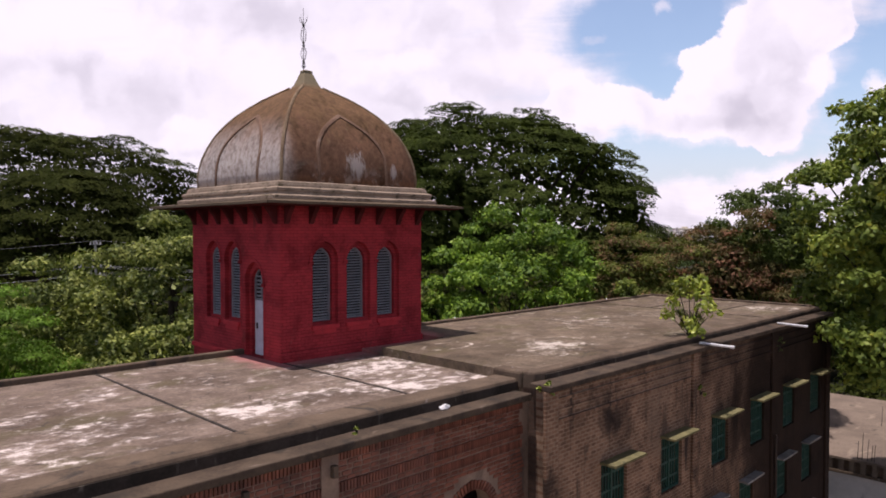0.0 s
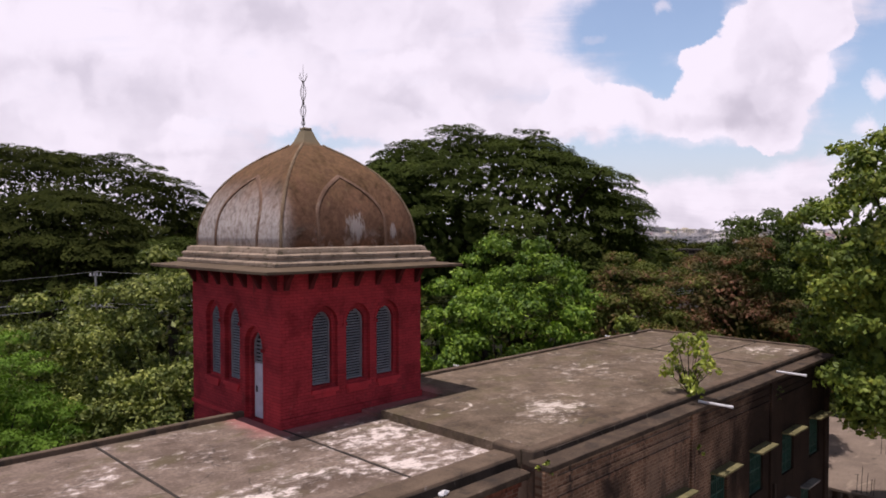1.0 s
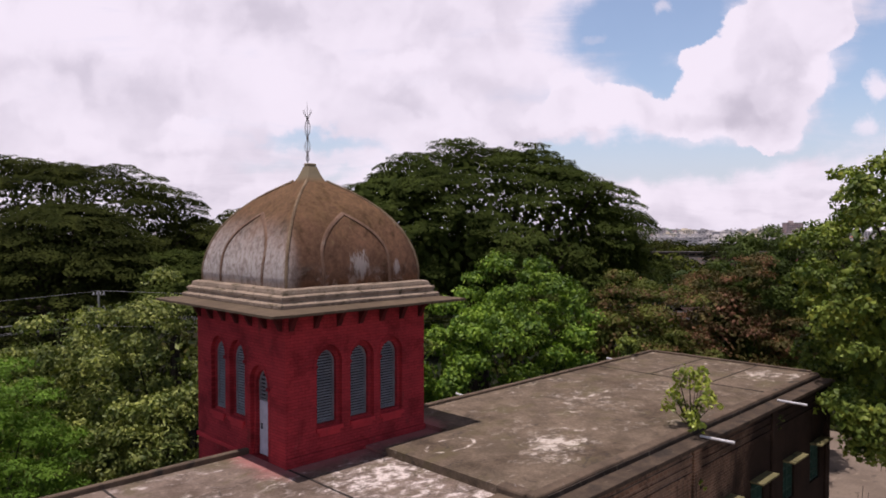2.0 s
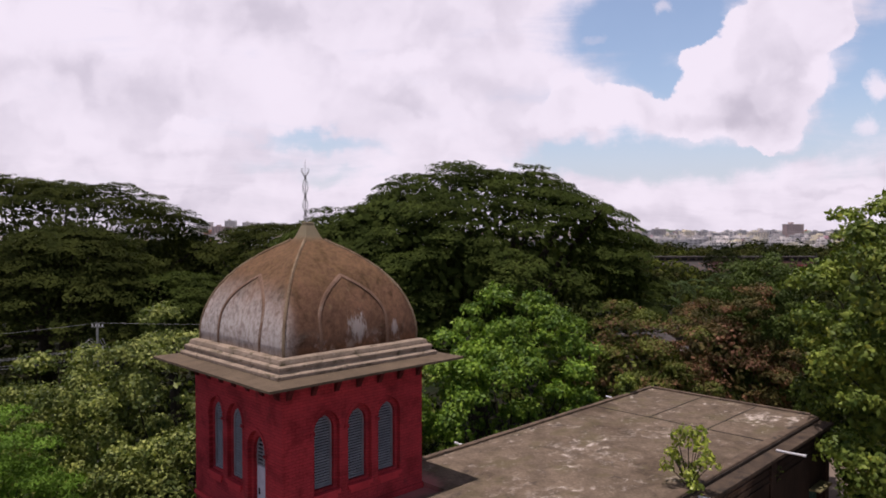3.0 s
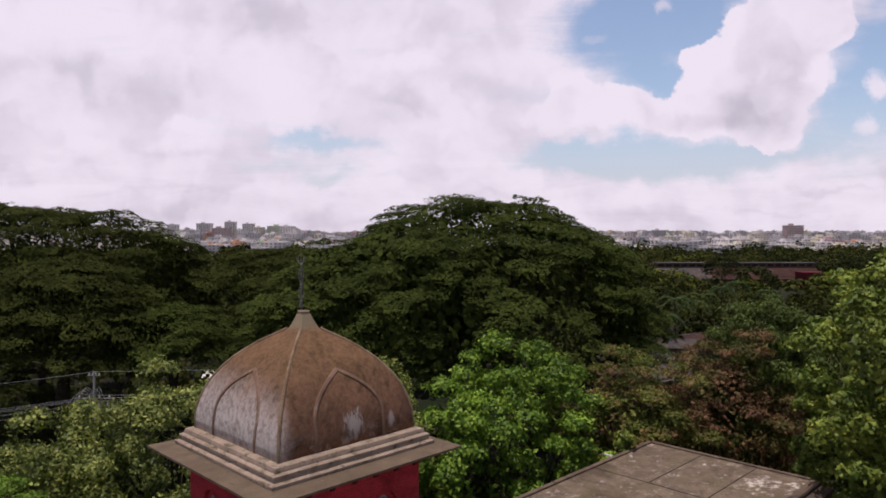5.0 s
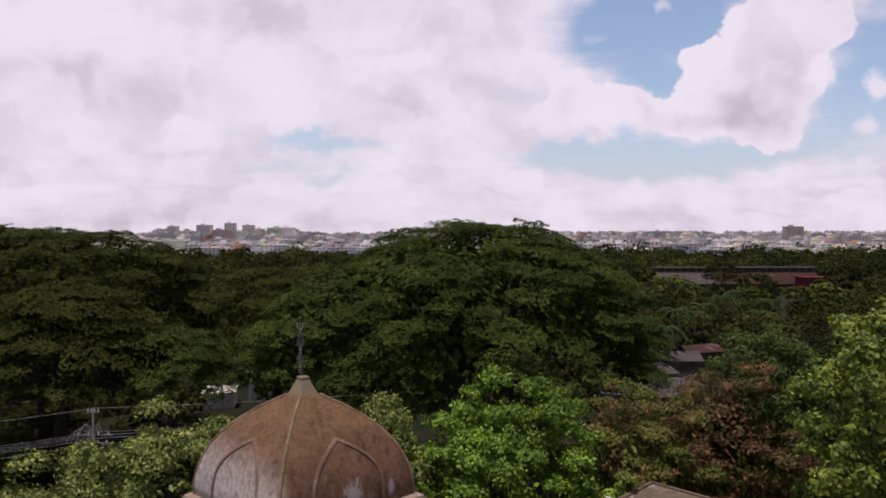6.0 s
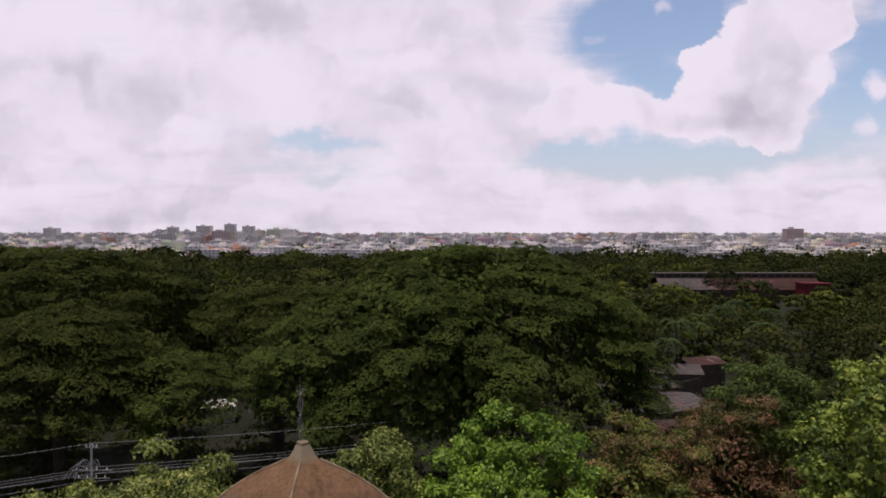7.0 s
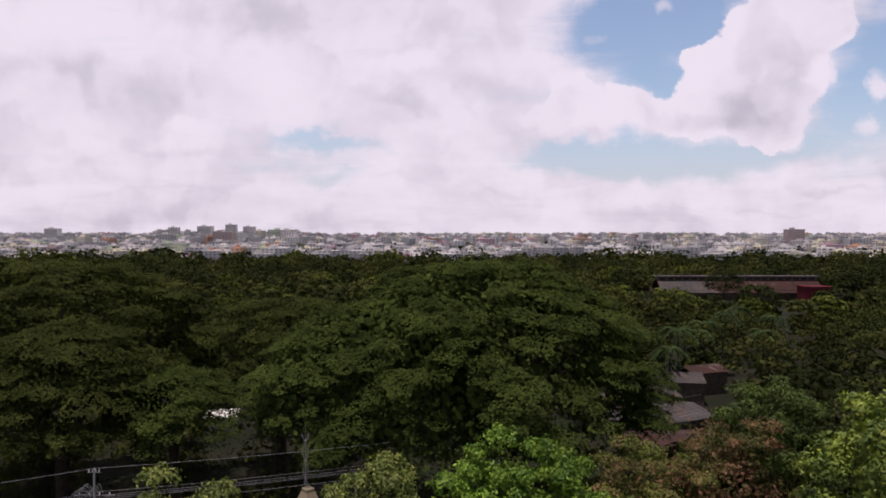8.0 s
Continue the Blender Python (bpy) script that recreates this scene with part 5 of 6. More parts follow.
for ahead, right, top, spread in ((164, 55, 8.5, 4.6), (152, 49, 6.0, 4.2), (178, 66, 8.0, 4.4), (186, 74, 9.0, 4.6), (200, 84, 9.5, 4.4), (170, 61, 7.0, 4.2), (175, 80, 6.5, 4.2), (196, 92, 7.5, 4.2)):
    palm(plan(ahead, right), top, spread)


def clearing(ahead, right):
    """Where no distant tree stands: round the sheds, the long building and the nearer trees."""
    if 84 < ahead < 164 and 0.25 * ahead < right < 0.43 * ahead:
        return True
    if 120 < ahead < 140 and -48 < right < -32:
        return True
    if 285 < ahead < 396 and 0.26 * ahead < right < 0.58 * ahead:
        return True
    if ahead < 112 and (right < 26):
        return True
    return False


def woods(near, far, gap, leaf_size, leaves, tops, mats, name="woods"):
    """Woods as masses of separate round crowns of leaves, each with its own height and width."""
    heaps = [([], [], []) for _ in mats]
    ahead = near
    while ahead < far:
        step = gap * (1 + 0.9 * (ahead - near) / (far - near))
        right = -0.72 * ahead - 12 + rng.random() * step
        while right < 0.72 * ahead + 12:
            a, r = ahead + rng.normal() * step * 0.32, right + rng.normal() * step * 0.32
            right += step
            if clearing(a, r) or (ahead > 820 and rng.random() < 0.40):
                continue
            x, y = plan(a, r)
            wide = rng.random()
            rad = step * (0.30 + 0.36 * wide)
            top = tops[0] + (tops[1] - tops[0]) * (0.35 * wide + 0.65 * rng.random() ** 1.4)
            tall = rad * (0.55 + 0.4 * rng.random())
            cen, nor, siz = heaps[int(np.searchsorted([m[1] for m in mats], rng.random()))]
            clumps = 11
            n = max(3, int(leaves * (0.4 + 1.2 * wide * wide)) // clumps)
            for k in range(clumps):
                z = 0.0 + (k + 0.5) / clumps
                h, ang = math.sqrt(1 - z * z), k * 2.4 + rng.normal() * 0.3
                f = 0.74 + 0.14 * rng.normal()
                q = np.array((x + rad * h * math.cos(ang) * f, y + rad * h * math.sin(ang) * f, top - tall + tall * z * (0.8 + 0.2 * f)))
                p, m = pad_points(q, rad * (0.30 + 0.14 * rng.random()), 0.62, n, 0.12)
                cen.append(p), nor.append(m), siz.append(leaf_size * (0.6 + 0.8 * rng.random(n)))
            n = leaves // 6
            p, m = pad_points(np.array((x, y, GROUND + (top - GROUND) * 0.30)), rad * 0.7, (top - GROUND) * 0.38 / rad, n)
            cen.append(p), nor.append(m), siz.append(np.full(n, leaf_size * 2.4))
        ahead += step * 0.8
    for (mat, _, label), (cen, nor, siz) in zip(mats, heaps):
        if cen:
            mesh = leaf_mesh(name, np.concatenate(cen), np.concatenate(nor), np.concatenate(siz), 0.78, 0.10)
            tagged(shell(name, mesh, mat), label, "woods", kind="stuff")


MIXED = ((far_dark, 0.50, "dark dull green crowns in dense woods"), (far_leaf, 0.92, "olive green crowns in dense woods"), (far_bright, 1.0, "fresher yellow-green crowns in dense woods"))
woods(84, 250, 10.0, 0.84, 400, (0.0, 11.0), MIXED)
woods(250, 720, 17.0, 1.75, 360, (0.0, 10.0), MIXED)
woods(720, 1500, 38.0, 5.0, 100, (0.0, 11.0), MIXED)
woods(1500, 2600, 60.0, 7.0, 70, (-1.0, 6.0), ((far_leaf, 1.0, "scattered treetops among far city blocks"),))
rain_tree("round dark tree before the long hall", plan(335, 134), (8.5, 8.0, 6.5), 6.2, far_dark, 34, 0.5, lo=-0.5, fill=300, plate=(1.8, 3.4), size=(0.6, 1.0), density=18)

# a low thicket under the rain trees
clearing_kept = clearing


def clearing(ahead, right):
    return ahead < 66 and right > -12


woods(60, 122, 5.6, 0.50, 190, (-3.6, -0.8), ((rain_leaf_far, 1.0, "low dark thicket under the rain trees"),), "thicket")
clearing = clearing_kept

# undergrowth between the nearer trees
cen, nor, siz = [], [], []
for k in range(110):
    a, r = 36 + 28 * rng.random(), 0.0
    r = -0.72 * a + 1.5 * a * rng.random()
    x, y = plan(a, r)
    if -30 < x < 31 and -12 < y < 4:
        continue
    if 30 < x < 64 and -30 < y < 4:
        continue
    h = 1.0 + 4.0 * rng.random()
    p, m = pad_points(np.array((x, y, GROUND + h * 0.5)), 1.6 + 1.2 * rng.random(), h / 3.0, 330)
    cen.append(p), nor.append(m), siz.append(0.22 + 0.34 * rng.random(330))
tagged(shell("undergrowth", leaf_mesh("undergrowth", np.concatenate(cen), np.concatenate(nor), np.concatenate(siz), 0.6), rain_leaf_far), "dark leafy undergrowth between the trees", "undergrowth", kind="stuff")


# ---- plants growing on the building ----
def plant(label, base, height, width, clumps, leaf, size=(0.14, 0.28), count=60, name="sapling"):
    t = thing(name, base, label, "plant")
    cen, nor, siz = [], [], []
    b = Vector(base)
    for k in range(clumps):
        f = (k + 1) / clumps
        spread = width * (0.10 + 0.22 * math.sin(math.pi * min(1.0, 0.15 + 0.8 * f)))
        tip = b + Vector((float(np.clip(rng.normal(), -1.05, 1.05)) * spread, float(np.clip(rng.normal(), -1.05, 1.05)) * spread, height * (0.12 + 0.88 * f)))
        under(part("stem", tube([b, b.lerp(tip, 0.5) + Vector((0.03, 0.02, 0.06)), tip], [0.028, 0.018, 0.006], 5), bark_mat), t)
        p, m = pad_points(np.array(tip) - np.array((0, 0, 0.14)), width * (0.12 + 0.07 * rng.random()), 1.1, count, 0.6)
        cen.append(p), nor.append(m), siz.append(size[0] + (size[1] - size[0]) * rng.random(count))
    under(shell("leaves", leaf_mesh("leaves", np.concatenate(cen), np.concatenate(nor), np.concatenate(siz), 0.6), leaf), t)
    return t


plant("yellow-green fig sapling rooted in the roof kerb", (13.75, -8.35, 10.25), 2.45, 2.3, 19, sapling_leaf, (0.15, 0.32), 30)
plant("small weed growing from the wall corner", (3.2, -9.0, 9.86), 0.4, 0.5, 5, sapling_leaf, (0.08, 0.16), 26, "weed")
plant("tiny seedling on the cement ledge", (-3.1, -8.15, 9.76), 0.28, 0.16, 2, sapling_leaf, (0.1, 0.18), 5, "weed")
plant("small weed growing from the brick pilaster", (13.0, -9.13, 8.2), 0.45, 0.45, 5, sapling_leaf, (0.09, 0.17), 24, "weed")
plant("dry grey weed growing from the facade", (21.4, -9.05, 8.7), 0.9, 0.7, 7, round_leaf, (0.05, 0.1), 14, "weed")
plant("yellow-green shrub behind the roof corner", (27.0, 2.3, 9.9), 1.5, 2.0, 16, side_leaf, (0.14, 0.28), 60, "shrub")

# a small crumpled white lump on the ledge, standing in for a likely bird
bm = bmesh.new()
bmesh.ops.create_icosphere(bm, subdivisions=3, radius=0.13, matrix=Matrix.Translation((0.0, -8.0, 9.84)) @ Matrix.Diagonal((1.3, 0.7, 0.6, 1)))
for vert in bm.verts:
    vert.co += noise.noise_vector(vert.co * 9.0) * 0.05
tagged(part("white_lump", bm, pvc_mat), "small white lump on the cement ledge, standing in for a likely bird", "litter")

# ---- the unfinished low building past the end wall ----
low = thing("low_building", (50, -10, GROUND), "low flat-roofed building with raw screed and rusty rebar", "building")
under(part("roof", worn(block((41.0, -26, -1.50), (62, 5, -1.3), 0.03), 0.05, 0.3, 6), screed_mat, label="raw grey screed roof"), low)
under(part("wall", block((41.35, -25.6, GROUND), (61.5, 4.6, -2.5)), whitewash_mat, label="stained whitewashed wall"), low)
under(part("lower_slab", worn(block((41.05, -26, -2.5), (42.2, 5, -2.28), 0.02), 0.05, 0.9, 14), kerb_mat, label="broken edge of a cement slab"), low)
under(part("recess", block((41.5, -25.8, -2.28), (61.8, 4.8, -1.50)), kerb_mat), low)
for k in range(44):
    y = -25.5 + k * 0.70
    under(part("post", block((41.15, y, -2.28), (41.45, y + 0.30, -1.50)), screed_mat), low)
for k, (x, y, h) in enumerate(((41.2, -7.5, 1.3), (41.35, -7.75, 1.9), (41.25, -8.1, 1.5), (41.5, -8.3, 1.1), (41.3, -8.5, 1.2), (52, -6.5, 1.6), (52.2, -6.8, 1.3))):
    under(part("rebar", tube([(x, y, -1.4), (x + 0.02, y - 0.03, -1.3 + h * 0.6), (x + 0.05 * (k % 3), y - 0.06, -1.3 + h)], [0.022, 0.02, 0.018], 5), iron_mat, label="bent rusty rebar"), low)


# ---- pole and cables ----
pole_at = Vector((5.14, 34.1, GROUND))
pole = thing("utility_pole", pole_at, "pale concrete utility pole with crossarms and looped cables", "pole")
under(part("shaft", tube([pole_at, pole_at + Vector((0, 0, 18.9))], [0.15, 0.075], 10), concrete_pole_mat), pole)
for z, half in ((11.9, 1.5), (11.3, 1.3), (13.6, 0.5)):
    a, b = pole_at + RIGHT * half, pole_at - RIGHT * half
    bm = tube([(a.x, a.y, z), (b.x, b.y, z)], [0.026, 0.026], 6)
    arm = under(part("crossarm", bm, concrete_pole_mat), pole)
    for k in range(4):
        q = a.lerp(b, (k + 0.5) / 4)
        bm = tube([(q.x, q.y, z), (q.x, q.y, z + 0.1), (q.x, q.y, z + 0.22)], [0.035, 0.045, 0.025], 8)
        under(part("insulator", bm, pvc_mat), pole)
for k in range(8):
    a = pole_at + RIGHT * (-2.1 + 0.28 * k) + AHEAD * (0.15 * (k % 3))
    b = pole_at + RIGHT * (-0.5 + 0.16 * k)
    lift = 0.55 + 0.16 * (k % 4)
    pts = []
    for i in range(9):
        f = i / 8
        q = a.lerp(b, f)
        pts.append((q.x, q.y, 11.2 + 0.9 * f + lift * math.sin(math.pi * f)))
    under(part("jumper_loop", tube(pts, [0.02] * 9, 5), wire_mat), pole)


def cable(a, b, sag, radius=0.013):
    a, b = Vector(a), Vector(b)
    pts = [a.lerp(b, k / 14) - Vector((0, 0, sag * 4 * (k / 14) * (1 - k / 14))) for k in range(15)]
    tagged(part("cable", tube(pts, [radius] * 15, 5), wire_mat), "thin grey overhead power cable between poles", "cable", "overhead power cables")


ends = [(-1.4, 12.0), (-0.5, 12.0), (0.4, 12.0), (-1.2, 11.4), (1.0, 11.4), (0.0, 13.9)]
for off, z in ends:
    s0 = pole_at + RIGHT * off * 0.4 + AHEAD * off
    lx, ly = plan(44, -62)
    rx, ry = plan(82, 30)
    cable((s0.x, s0.y, z), (lx + AHEAD.x * off, ly + AHEAD.y * off, z - 0.6), 0.9)
    cable((s0.x, s0.y, z), (rx + AHEAD.x * off, ry + AHEAD.y * off, z - 1.5), 1.0)


# ---- sheds among the trees ----
def shed(ahead, right, wide, deep, z, pitch, mat, label, turn=0.0, name="shed"):
    x, y = plan(ahead, right)
    t = thing(name, (x, y, GROUND), label, "shed", "low sheds among the trees")
    m = Matrix.Translation((x, y, 0)) @ Matrix.Rotation(radians(-45 + turn), 4, "Z")
    under(part("wall", placed(block((-wide / 2 + 0.4, -deep / 2 + 0.4, GROUND), (wide / 2 - 0.4, deep / 2 - 0.4, z - 0.1)), m), mat if mat is whitewash_mat else kerb_mat), t)
    bm = bmesh.new()
    n = max(6, int(wide / 0.7))
    for side, y0, y1, z0, z1 in (("near", -deep / 2, 0, z, z + pitch), ("far", 0, deep / 2, z + pitch, z)):
        rows = []
        for k in range(n + 1):
            q = -wide / 2 + wide * k / n
            h = 0.05 * (k % 2)
            rows.append([bm.verts.new((q, y0, z0 + h)), bm.verts.new((q, y1, z1 + h)), bm.verts.new((q, y0, z0 + h - 0.05)), bm.verts.new((q, y1, z1 + h - 0.05))])
        for a, b in zip(rows, rows[1:]):
            bm.faces.new((a[0], b[0], b[1], a[1])), bm.faces.new((a[2], a[3], b[3], b[2]))
    under(part("roof", placed(bm, m), mat), t)
    return t


shed(140, 37.5, 16, 11, -0.9, 1.2, tin_mat, "long low shed with a weathered tin roof", 12)
shed(128, 40.5, 13, 13, -1.7, 1.1, tin_mat, "broad low shed with a patched tin roof", 24)
shed(150, 49, 12, 9, -0.2, 1.4, tin_mat, "low shed with a grey tin roof", -8)
shed(112, 36.5, 16, 12, -2.3, 1.0, rust_mat, "low shed with a rusted brown tin roof", 6)
shed(158, 58, 10, 7, 0.0, 1.2, rust_mat, "small shed with a rusted tin roof", 20)
shed(127, 33, 9, 7, -2.2, 0.8, tin_mat, "low open shed with a grey tin roof", -15)
shed(128, -41, 6, 6, -2.0, 0.7, whitewash_mat, "small whitewashed shed between dark trees", 10)
shed(133, -36.5, 2.0, 2.5, 0.4, 0.4, whitewash_mat, "narrow whitewashed hut between dark trees", 10, "hut")
shed(90, -13, 8, 5, -2.0, 0.8, tin_mat, "low shed behind the utility cables", 5)

# ---- the long building with a red tin roof ----
hall = thing("long_hall", (*plan(376, 157), GROUND), "long old hall with a rusted red tin roof", "building")
m = Matrix.Translation((*plan(376, 157), 0)) @ Matrix.Rotation(radians(-45), 4, "Z")
under(part("wall", placed(block((-42, -9, GROUND), (42, 9, 0.4)), m), ledge_mat), hall)


def tin_slope(x0, x1, low_edge, high_edge, ribs):
    """A sheet of ribbed tin between two levels, with thickness."""
    bm = bmesh.new()
    rows = []
    for k in range(ribs + 1):
        x, h = x0 + (x1 - x0) * k / ribs, 0.10 * (k % 2)
        rows.append([bm.verts.new((x, *low_edge[:1], low_edge[1] + h)), bm.verts.new((x, high_edge[0], high_edge[1] + h)),
                     bm.verts.new((x, high_edge[0], high_edge[1] + h - 0.08)), bm.verts.new((x, low_edge[0], low_edge[1] + h - 0.08))])
    for a, b in zip(rows, rows[1:]):
        for i in range(4):
            bm.faces.new((a[i], b[i], b[(i + 1) % 4], a[(i + 1) % 4]))
    return bm


for k in range(6):
    x0 = -43 + k * 14.33
    under(part("roof_sheet", placed(tin_slope(x0, x0 + 14.2, (-10.5, -1.0 + 0.1 * (k % 2)), (-2.4, 5.2), 20), m), tin_mat if k < 2 else rust_mat), hall)
under(part("back_roof", placed(tin_slope(-43, 43, (10.5, -1.0), (2.4, 5.2), 60), m), rust_mat), hall)
under(part("clerestory", placed(block((-42.5, -2.3, 4.6), (42.5, 2.3, 6.9)), m), kerb_mat), hall)
for k in range(20):
    x0 = -41.5 + k * 4.2
    under(part("clerestory_window", placed(block((x0, -2.38, 5.5), (x0 + 3.0, -2.25, 6.5)), m), dark_mat), hall)
under(part("roof_ridge", placed(block((-44, -3.4, 6.9), (44, 3.2, 7.5), 0.05), m), tin_mat), hall)
for x0 in (-43.5, 43.0):
    under(part("gable", placed(block((x0, -9.5, GROUND), (x0 + 0.5, 9.5, 0.2)), m), kerb_mat), hall)
    under(part("vent_pipe", placed(tube([(x0, -3, 7.4), (x0, -3, 9.6)], [0.25, 0.25], 8), m), tin_mat), hall)
red_box = thing("red_block", (*plan(360, 191), GROUND), "small dark red painted flat-roofed block", "building")
m = Matrix.Translation((*plan(360, 191), 0)) @ Matrix.Rotation(radians(-45), 4, "Z")
under(part("wall", placed(block((-6.4, -5, GROUND), (6.4, 5, 2.8), 0.05), m), red_wall_mat), red_box)
under(part("roof", placed(block((-6.8, -5.4, 2.8), (6.8, 5.4, 3.3), 0.05), m), red_wall_mat), red_box)

# ---- the city on the skyline ----
PLASTER = {
    "white": material("white_city_plaster", (0.76, 0.70, 0.66), (0.62, 0.57, 0.54), 0.02, 0.9, 0.0, 0.2),
    "grey": material("grey_city_plaster", (0.54, 0.50, 0.485), (0.42, 0.39, 0.38), 0.02, 0.9, 0.0, 0.2),
    "cream": material("cream_city_plaster", (0.72, 0.64, 0.50), (0.60, 0.54, 0.43), 0.02, 0.9, 0.0, 0.2),
    "pink": material("pink_city_plaster", (0.66, 0.42, 0.45), (0.56, 0.36, 0.38), 0.02, 0.9, 0.0, 0.2),
    "green": material("lime_city_plaster", (0.55, 0.60, 0.42), (0.48, 0.53, 0.38), 0.02, 0.9, 0.0, 0.2),
    "orange": material("orange_city_plaster", (0.60, 0.34, 0.22), (0.52, 0.30, 0.20), 0.02, 0.9, 0.0, 0.2),
    "brick": material("raw_brick_frame", (0.46, 0.34, 0.32), (0.38, 0.29, 0.275), 0.02, 0.9, 0.0, 0.2),
}
pane_mat = material("dark_window_glass", (0.24, 0.22, 0.22), (0.17, 0.16, 0.165), 0.05, 0.25, 0.0, 0.5)


def quads(name, corners):
    mesh = bpy.data.meshes.new(name)
    n = len(corners)
    mesh.from_pydata([tuple(p) for c in corners for p in c], [], [tuple(range(4 * k, 4 * k + 4)) for k in range(n)])
    return mesh


def facade_quads(x, y, yaw, wide, deep, z0, z1, storey, bay):
    """Window panes, a little proud, on the two sides that face the camera."""
    out = []
    c, s = math.cos(yaw), math.sin(yaw)

    def spot(u, v, z):
        return (x + c * u - s * v, y + s * u + c * v, z)
    for face in (0, 1):
        length = wide if face == 0 else deep
        n = max(2, int(length / bay))
        z = z0 + 1.0
        while z + 1.6 < z1:
            for k in range(n):
                a = -length / 2 + length * (k + 0.22) / n
                b = -length / 2 + length * (k + 0.78) / n
                e = 0.12
                if face == 0:
                    v = -deep / 2 - e
                    out.append((spot(a, v, z), spot(b, v, z), spot(b, v, z + 1.6), spot(a, v, z + 1.6)))
                else:
                    u = -wide / 2 - e
                    out.append((spot(u, b, z), spot(u, a, z), spot(u, a, z + 1.6), spot(u, b, z + 1.6)))
            z += storey
    return out


def city_house(ahead, right, wide, deep, top, colour, label, name="apartment_building", yaw=-45.0, tank=True):
    x, y = plan(ahead, right)
    t = thing(name, (x, y, GROUND), label, "building", "city blocks on the skyline")
    m = Matrix.Translation((x, y, 0)) @ Matrix.Rotation(radians(yaw), 4, "Z")
    under(part("wall", placed(block((-wide / 2, -deep / 2, GROUND), (wide / 2, deep / 2, top)), m), PLASTER[colour]), t)
    under(part("roof", placed(block((-wide / 2 - 0.6, -deep / 2 - 0.6, top), (wide / 2 + 0.6, deep / 2 + 0.6, top + 0.9)), m), PLASTER["grey"]), t)
    for k in range(int((top - GROUND) / 3.3)):
        z = GROUND + 3.3 * (k + 1)
        under(part("floor_band", placed(block((-wide / 2 - 0.5, -deep / 2 - 0.5, z - 0.25), (wide / 2 + 0.5, -deep / 2 + 0.1, z)), m), PLASTER["white"]), t)
    if tank:
        under(part("water_tank", placed(block((-wide * 0.25, -deep * 0.2, top + 0.9), (-wide * 0.25 + wide * 0.22, deep * 0.2, top + 4.2)), m), PLASTER[colour]), t)
    n = 0
    for corners in facade_quads(x, y, radians(yaw), wide, deep, GROUND + 3.3 * max(0, int((top - GROUND) / 3.3) - 5), top, 3.3, 4.5):
        ob = under(shell("window", quads("window", [corners]), pane_mat), t)
        n += 1
        if n > 40:
            break
    return t


# ahead, right, width, depth, top, colour, label
for row in (
    (1330, 668, 32, 18, 34.5, "brick", "unfinished brick-red tower block with open floors"),
    (1330, 610, 34, 22, 23, "white", "white apartment building with roof tanks"),
    (1240, 560, 30, 20, 19, "cream", "cream apartment building among trees"),
    (900, 296, 30, 18, 9, "white", "low white flat-roofed apartment building"),
    (1700, -660, 22, 20, 40, "white", "tall pale grey apartment tower"),
    (1720, -590, 34, 24, 43, "white", "wide pale grey apartment tower"),
    (1700, -520, 24, 20, 47, "white", "tall pale grey apartment tower with a stepped top"),
    (1680, -470, 26, 20, 42, "white", "tall pale grey apartment tower"),
    (1050, -410, 50, 22, 13, "green", "lime-green painted apartment building"),
    (1080, -345, 34, 20, 15, "white", "white apartment building with grey bands"),
    (1400, -330, 44, 24, 34, "green", "pale green tall apartment building"),
    (1150, -268, 40, 22, 13, "cream", "cream apartment building behind treetops"),
    (1020, -160, 26, 18, 8, "pink", "pink painted apartment building"),
    (1300, 128, 30, 20, 17, "orange", "orange painted apartment building"),
    (1320, 262, 34, 20, 18, "orange", "orange and white apartment building"),
    (1250, 205, 22, 18, 14, "white", "white plastered apartment building"),
    (1000, -585, 34, 20, 10, "pink", "pale pink apartment building"),
    (1600, -900, 30, 20, 37, "white", "white tall apartment building"),
    (1520, 470, 26, 20, 26, "grey", "grey apartment building with a roof hut"),
    (1180, 455, 26, 18, 12, "white", "white apartment building among trees"),
):
    city_house(*row)

rest = random.Random(5)
groups, panes = {k: [] for k in PLASTER}, []
for k in range(2600):
    ahead = 830 + 3000 * rest.random() ** 1.35
    right = (rest.random() * 1.5 - 0.75) * ahead
    wide, deep = 12 + 22 * rest.random(), 10 + 14 * rest.random()
    top = GROUND + 3.3 * rest.choice((3, 4, 5, 5, 6, 6, 7, 8) if ahead > 1250 else (2, 3, 3, 4, 5)) + (4 if ahead > 2000 else 0)
    if right < 0 and ahead > 1300 and -0.42 < right / ahead < -0.2:
        top += 15 * rest.random() ** 2
    x, y = plan(ahead, right)
    yaw = radians(-45 + rest.gauss(0, 18))
    col = rest.choices(list(PLASTER), (34, 50, 16, 3, 2, 2, 3))[0]
    c, s = math.cos(yaw), math.sin(yaw)
    for (w0, w1, d0, d1, z0, z1) in ((-wide / 2, wide / 2, -deep / 2, deep / 2, GROUND, top), (-wide * 0.3, -wide * 0.05, -deep * 0.2, deep * 0.2, top, top + 3)):
        p = [(x + c * a - s * b, y + s * a + c * b, z) for z in (z0, z1) for a, b in ((w0, d0), (w1, d0), (w1, d1), (w0, d1))]
        for f in ((0, 1, 5, 4), (1, 2, 6, 5), (2, 3, 7, 6), (3, 0, 4, 7), (4, 5, 6, 7)):
            groups[col].append([p[i] for i in f])
    if ahead < 2300:
        panes += facade_quads(x, y, yaw, wide, deep, max(GROUND, top - 14), top, 3.3, 5.0)
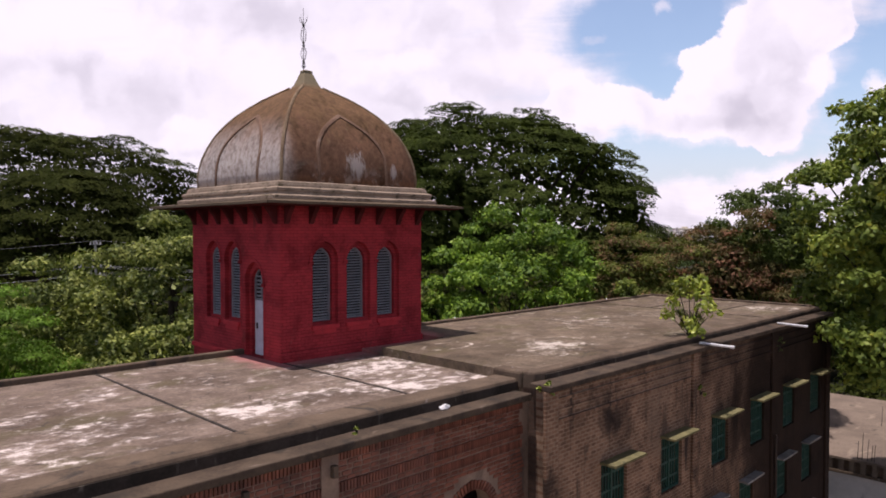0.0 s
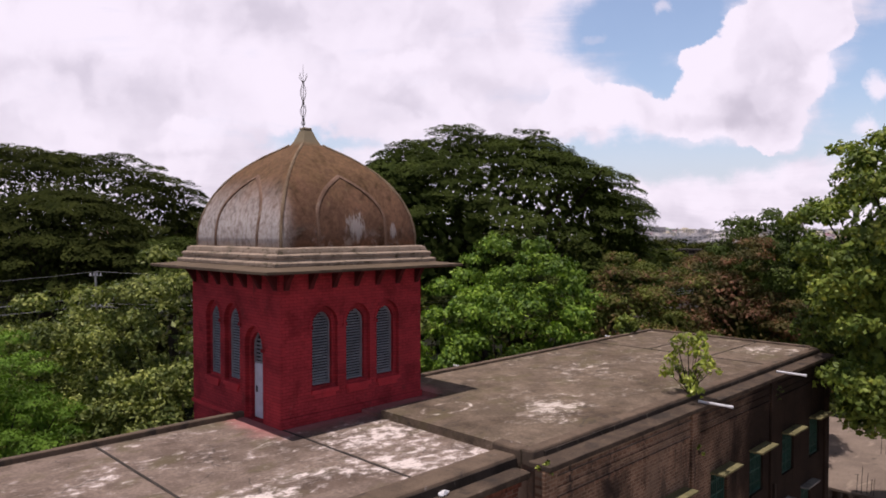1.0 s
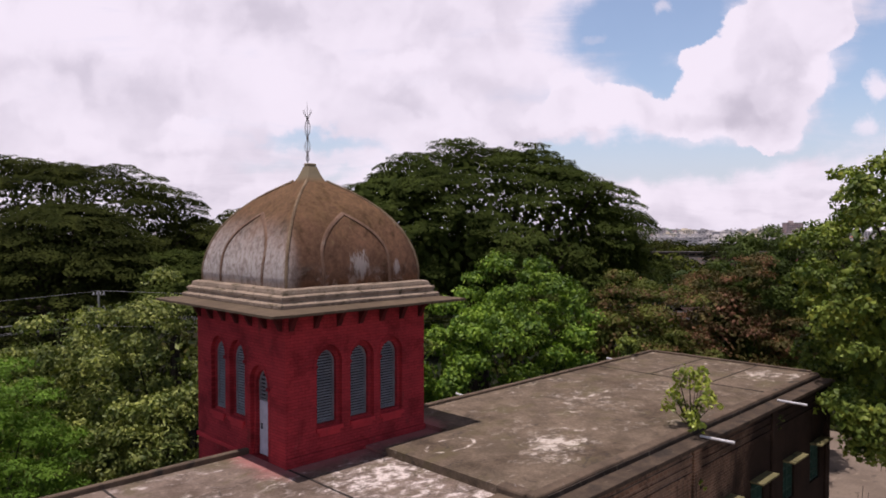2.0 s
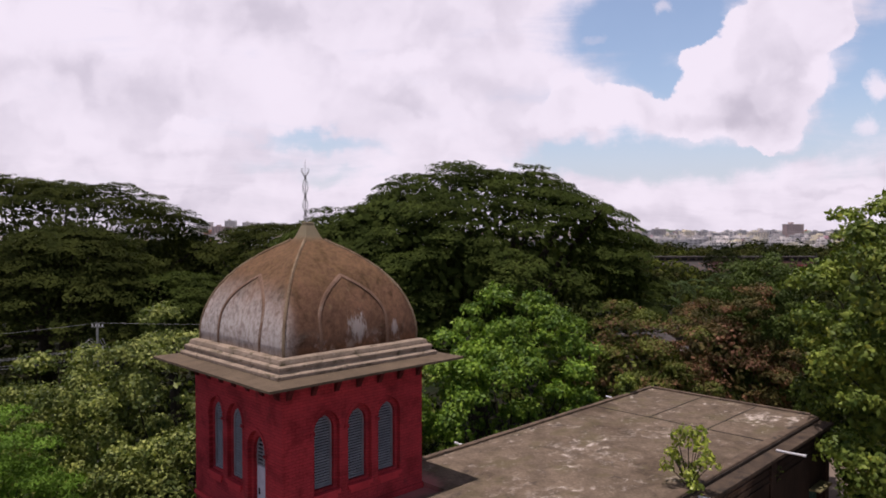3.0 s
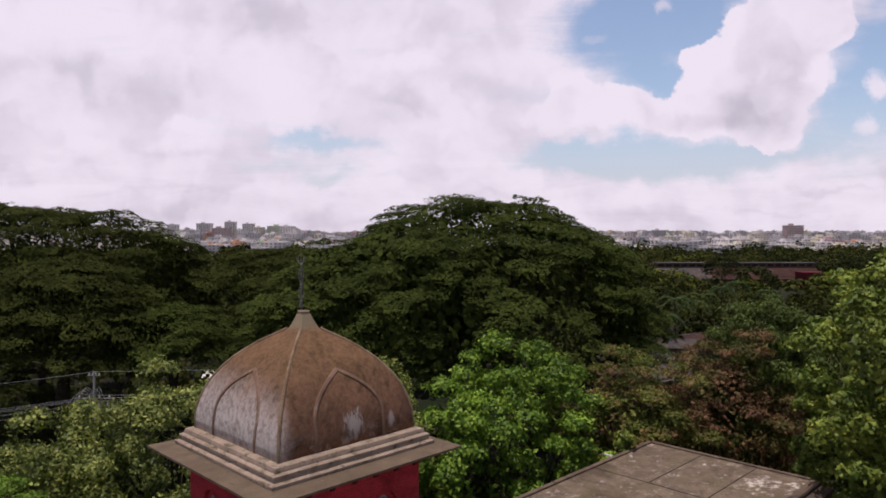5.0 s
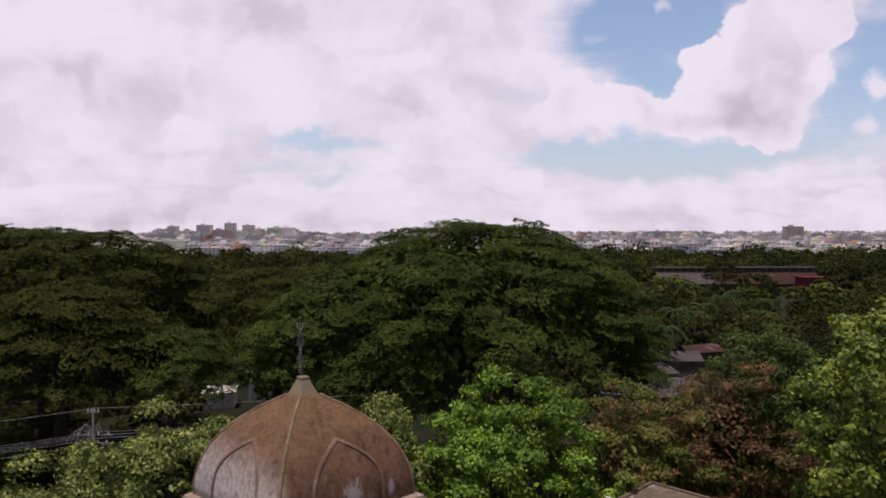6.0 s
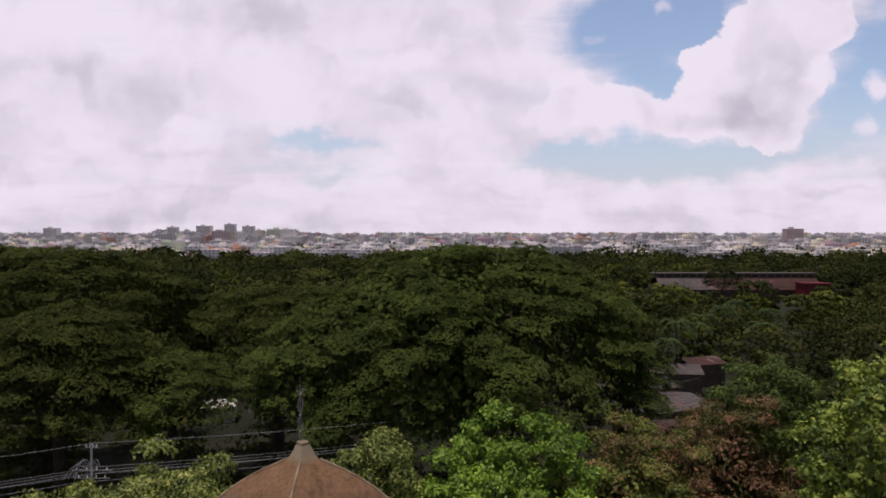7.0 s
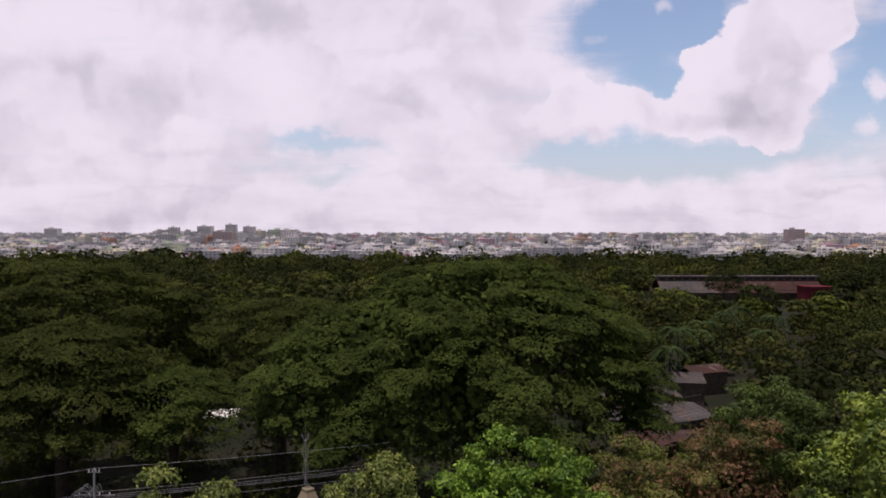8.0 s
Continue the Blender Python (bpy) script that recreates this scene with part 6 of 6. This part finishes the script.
for col, faces in groups.items():
    tagged(shell("city_blocks", quads("city_blocks", faces), PLASTER[col]), f"distant {col} flat-roofed city blocks", "city", kind="stuff")
tagged(shell("city_windows", quads("city_windows", panes), pane_mat), "rows of dark windows on distant city blocks", "city", kind="stuff")

# ---- bricks of the lower wall ----
brick_meshes = {}


def brick_mesh(w, h, d=0.06):
    key = (round(w, 3), round(h, 3))
    if key not in brick_meshes:
        bm = bmesh.new()
        e = 0.008
        back = [bm.verts.new((sx * w / 2, d / 2, sz * h / 2)) for sx, sz in ((-1, -1), (1, -1), (1, 1), (-1, 1))]
        frontv = [bm.verts.new((sx * (w / 2 - e), -d / 2, sz * (h / 2 - e))) for sx, sz in ((-1, -1), (1, -1), (1, 1), (-1, 1))]
        bm.faces.new(frontv)
        for k in range(4):
            bm.faces.new((back[k], back[(k + 1) % 4], frontv[(k + 1) % 4], frontv[k]))
        bmesh.ops.recalc_face_normals(bm, faces=bm.faces)
        mesh = bpy.data.meshes.new("brick")
        bm.to_mesh(mesh)
        bm.free()
        mesh.materials.append(brick_mat)
        brick_meshes[key] = mesh
    return brick_meshes[key]


spots = []
lay = random.Random(11)
# soldier courses: (bottom, top, how far proud)
SOLDIERS = ((9.30, 9.56, 0.05), (8.56, 8.82, 0.06), (8.15, 8.41, 0.03))


def in_arch(x, z, margin):
    return any(abs(x - c) < 0.8 + margin and z < 6.75 + margin + 0.85 * math.sqrt(max(0.0, 1 - ((x - c) / (0.8 + margin)) ** 2)) for c in LOW_ARCHES)


for z0, z1, out in SOLDIERS:
    x = -12.0
    while x < 3.02:
        spots.append((x, (z0 + z1) / 2, 0.074, z1 - z0 - 0.015, out, 0.0))
        x += 0.094
COURSES = [(9.235, 0.10), (9.11, 0.10), (8.985, 0.10), (8.875, 0.085), (8.485, 0.10)] + [(8.08 - 0.125 * k, 0.10) for k in range(22)]
for row, (z, tall) in enumerate(COURSES):
    x = -12.0 + (0.14 if row % 2 else 0.0)
    while x < 2.85:
        w = (0.25 if lay.random() < 0.75 else 0.12) + lay.gauss(0, 0.006)
        if not in_arch(x + w / 2, z, 0.34):
            spots.append((x + w / 2, z, round(w, 2), tall, 0.010 + 0.022 * lay.random(), lay.gauss(0, 0.012)))
        x += w + 0.028
for c in LOW_ARCHES:
    for k in range(21):
        a = math.pi * (0.06 + 0.88 * k / 20)
        spots.append((c + 0.96 * math.cos(a), 6.75 + 0.80 * math.sin(a), 0.085, 0.27, 0.03, math.pi / 2 - a))
single = [q for q in spots if q[0] > -0.7 and 7.3 < q[1] < 9.56][:300]
kept = set(single)
for x, z, w, h, out, turn in single:
    ob = new("brick", brick_mesh(w, h))
    ob.matrix_world = Matrix.Translation((x, LOW_Y - out + 0.03, z)) @ Matrix.Rotation(turn, 4, "Y") @ Matrix.Rotation(lay.gauss(0, 0.006), 4, "Y")
    ob.parent = low_wall
    ob.matrix_parent_inverse = low_wall.matrix_world.inverted()
verts, faces = [], []
for x, z, w, h, out, turn in spots:
    if (x, z, w, h, out, turn) in kept:
        continue
    m = Matrix.Translation((x, LOW_Y - out + 0.03, z)) @ Matrix.Rotation(turn, 4, "Y")
    n = len(verts)
    for y, e in ((0.03, 0.0), (-0.03, 0.008)):
        verts += [tuple(m @ Vector((sx * (w / 2 - e), y, sz * (h / 2 - e)))) for sx, sz in ((-1, -1), (1, -1), (1, 1), (-1, 1))]
    faces += [(n + 4, n + 5, n + 6, n + 7)] + [(n + k, n + (k + 1) % 4, n + 4 + (k + 1) % 4, n + 4 + k) for k in range(4)]
mesh = bpy.data.meshes.new("bricks")
mesh.from_pydata(verts, [], faces)
rest_bricks = tagged(shell("bricks", mesh, brick_joined), kind="stuff")
rest_bricks.parent = low_wall
rest_bricks.matrix_parent_inverse = low_wall.matrix_world.inverted()
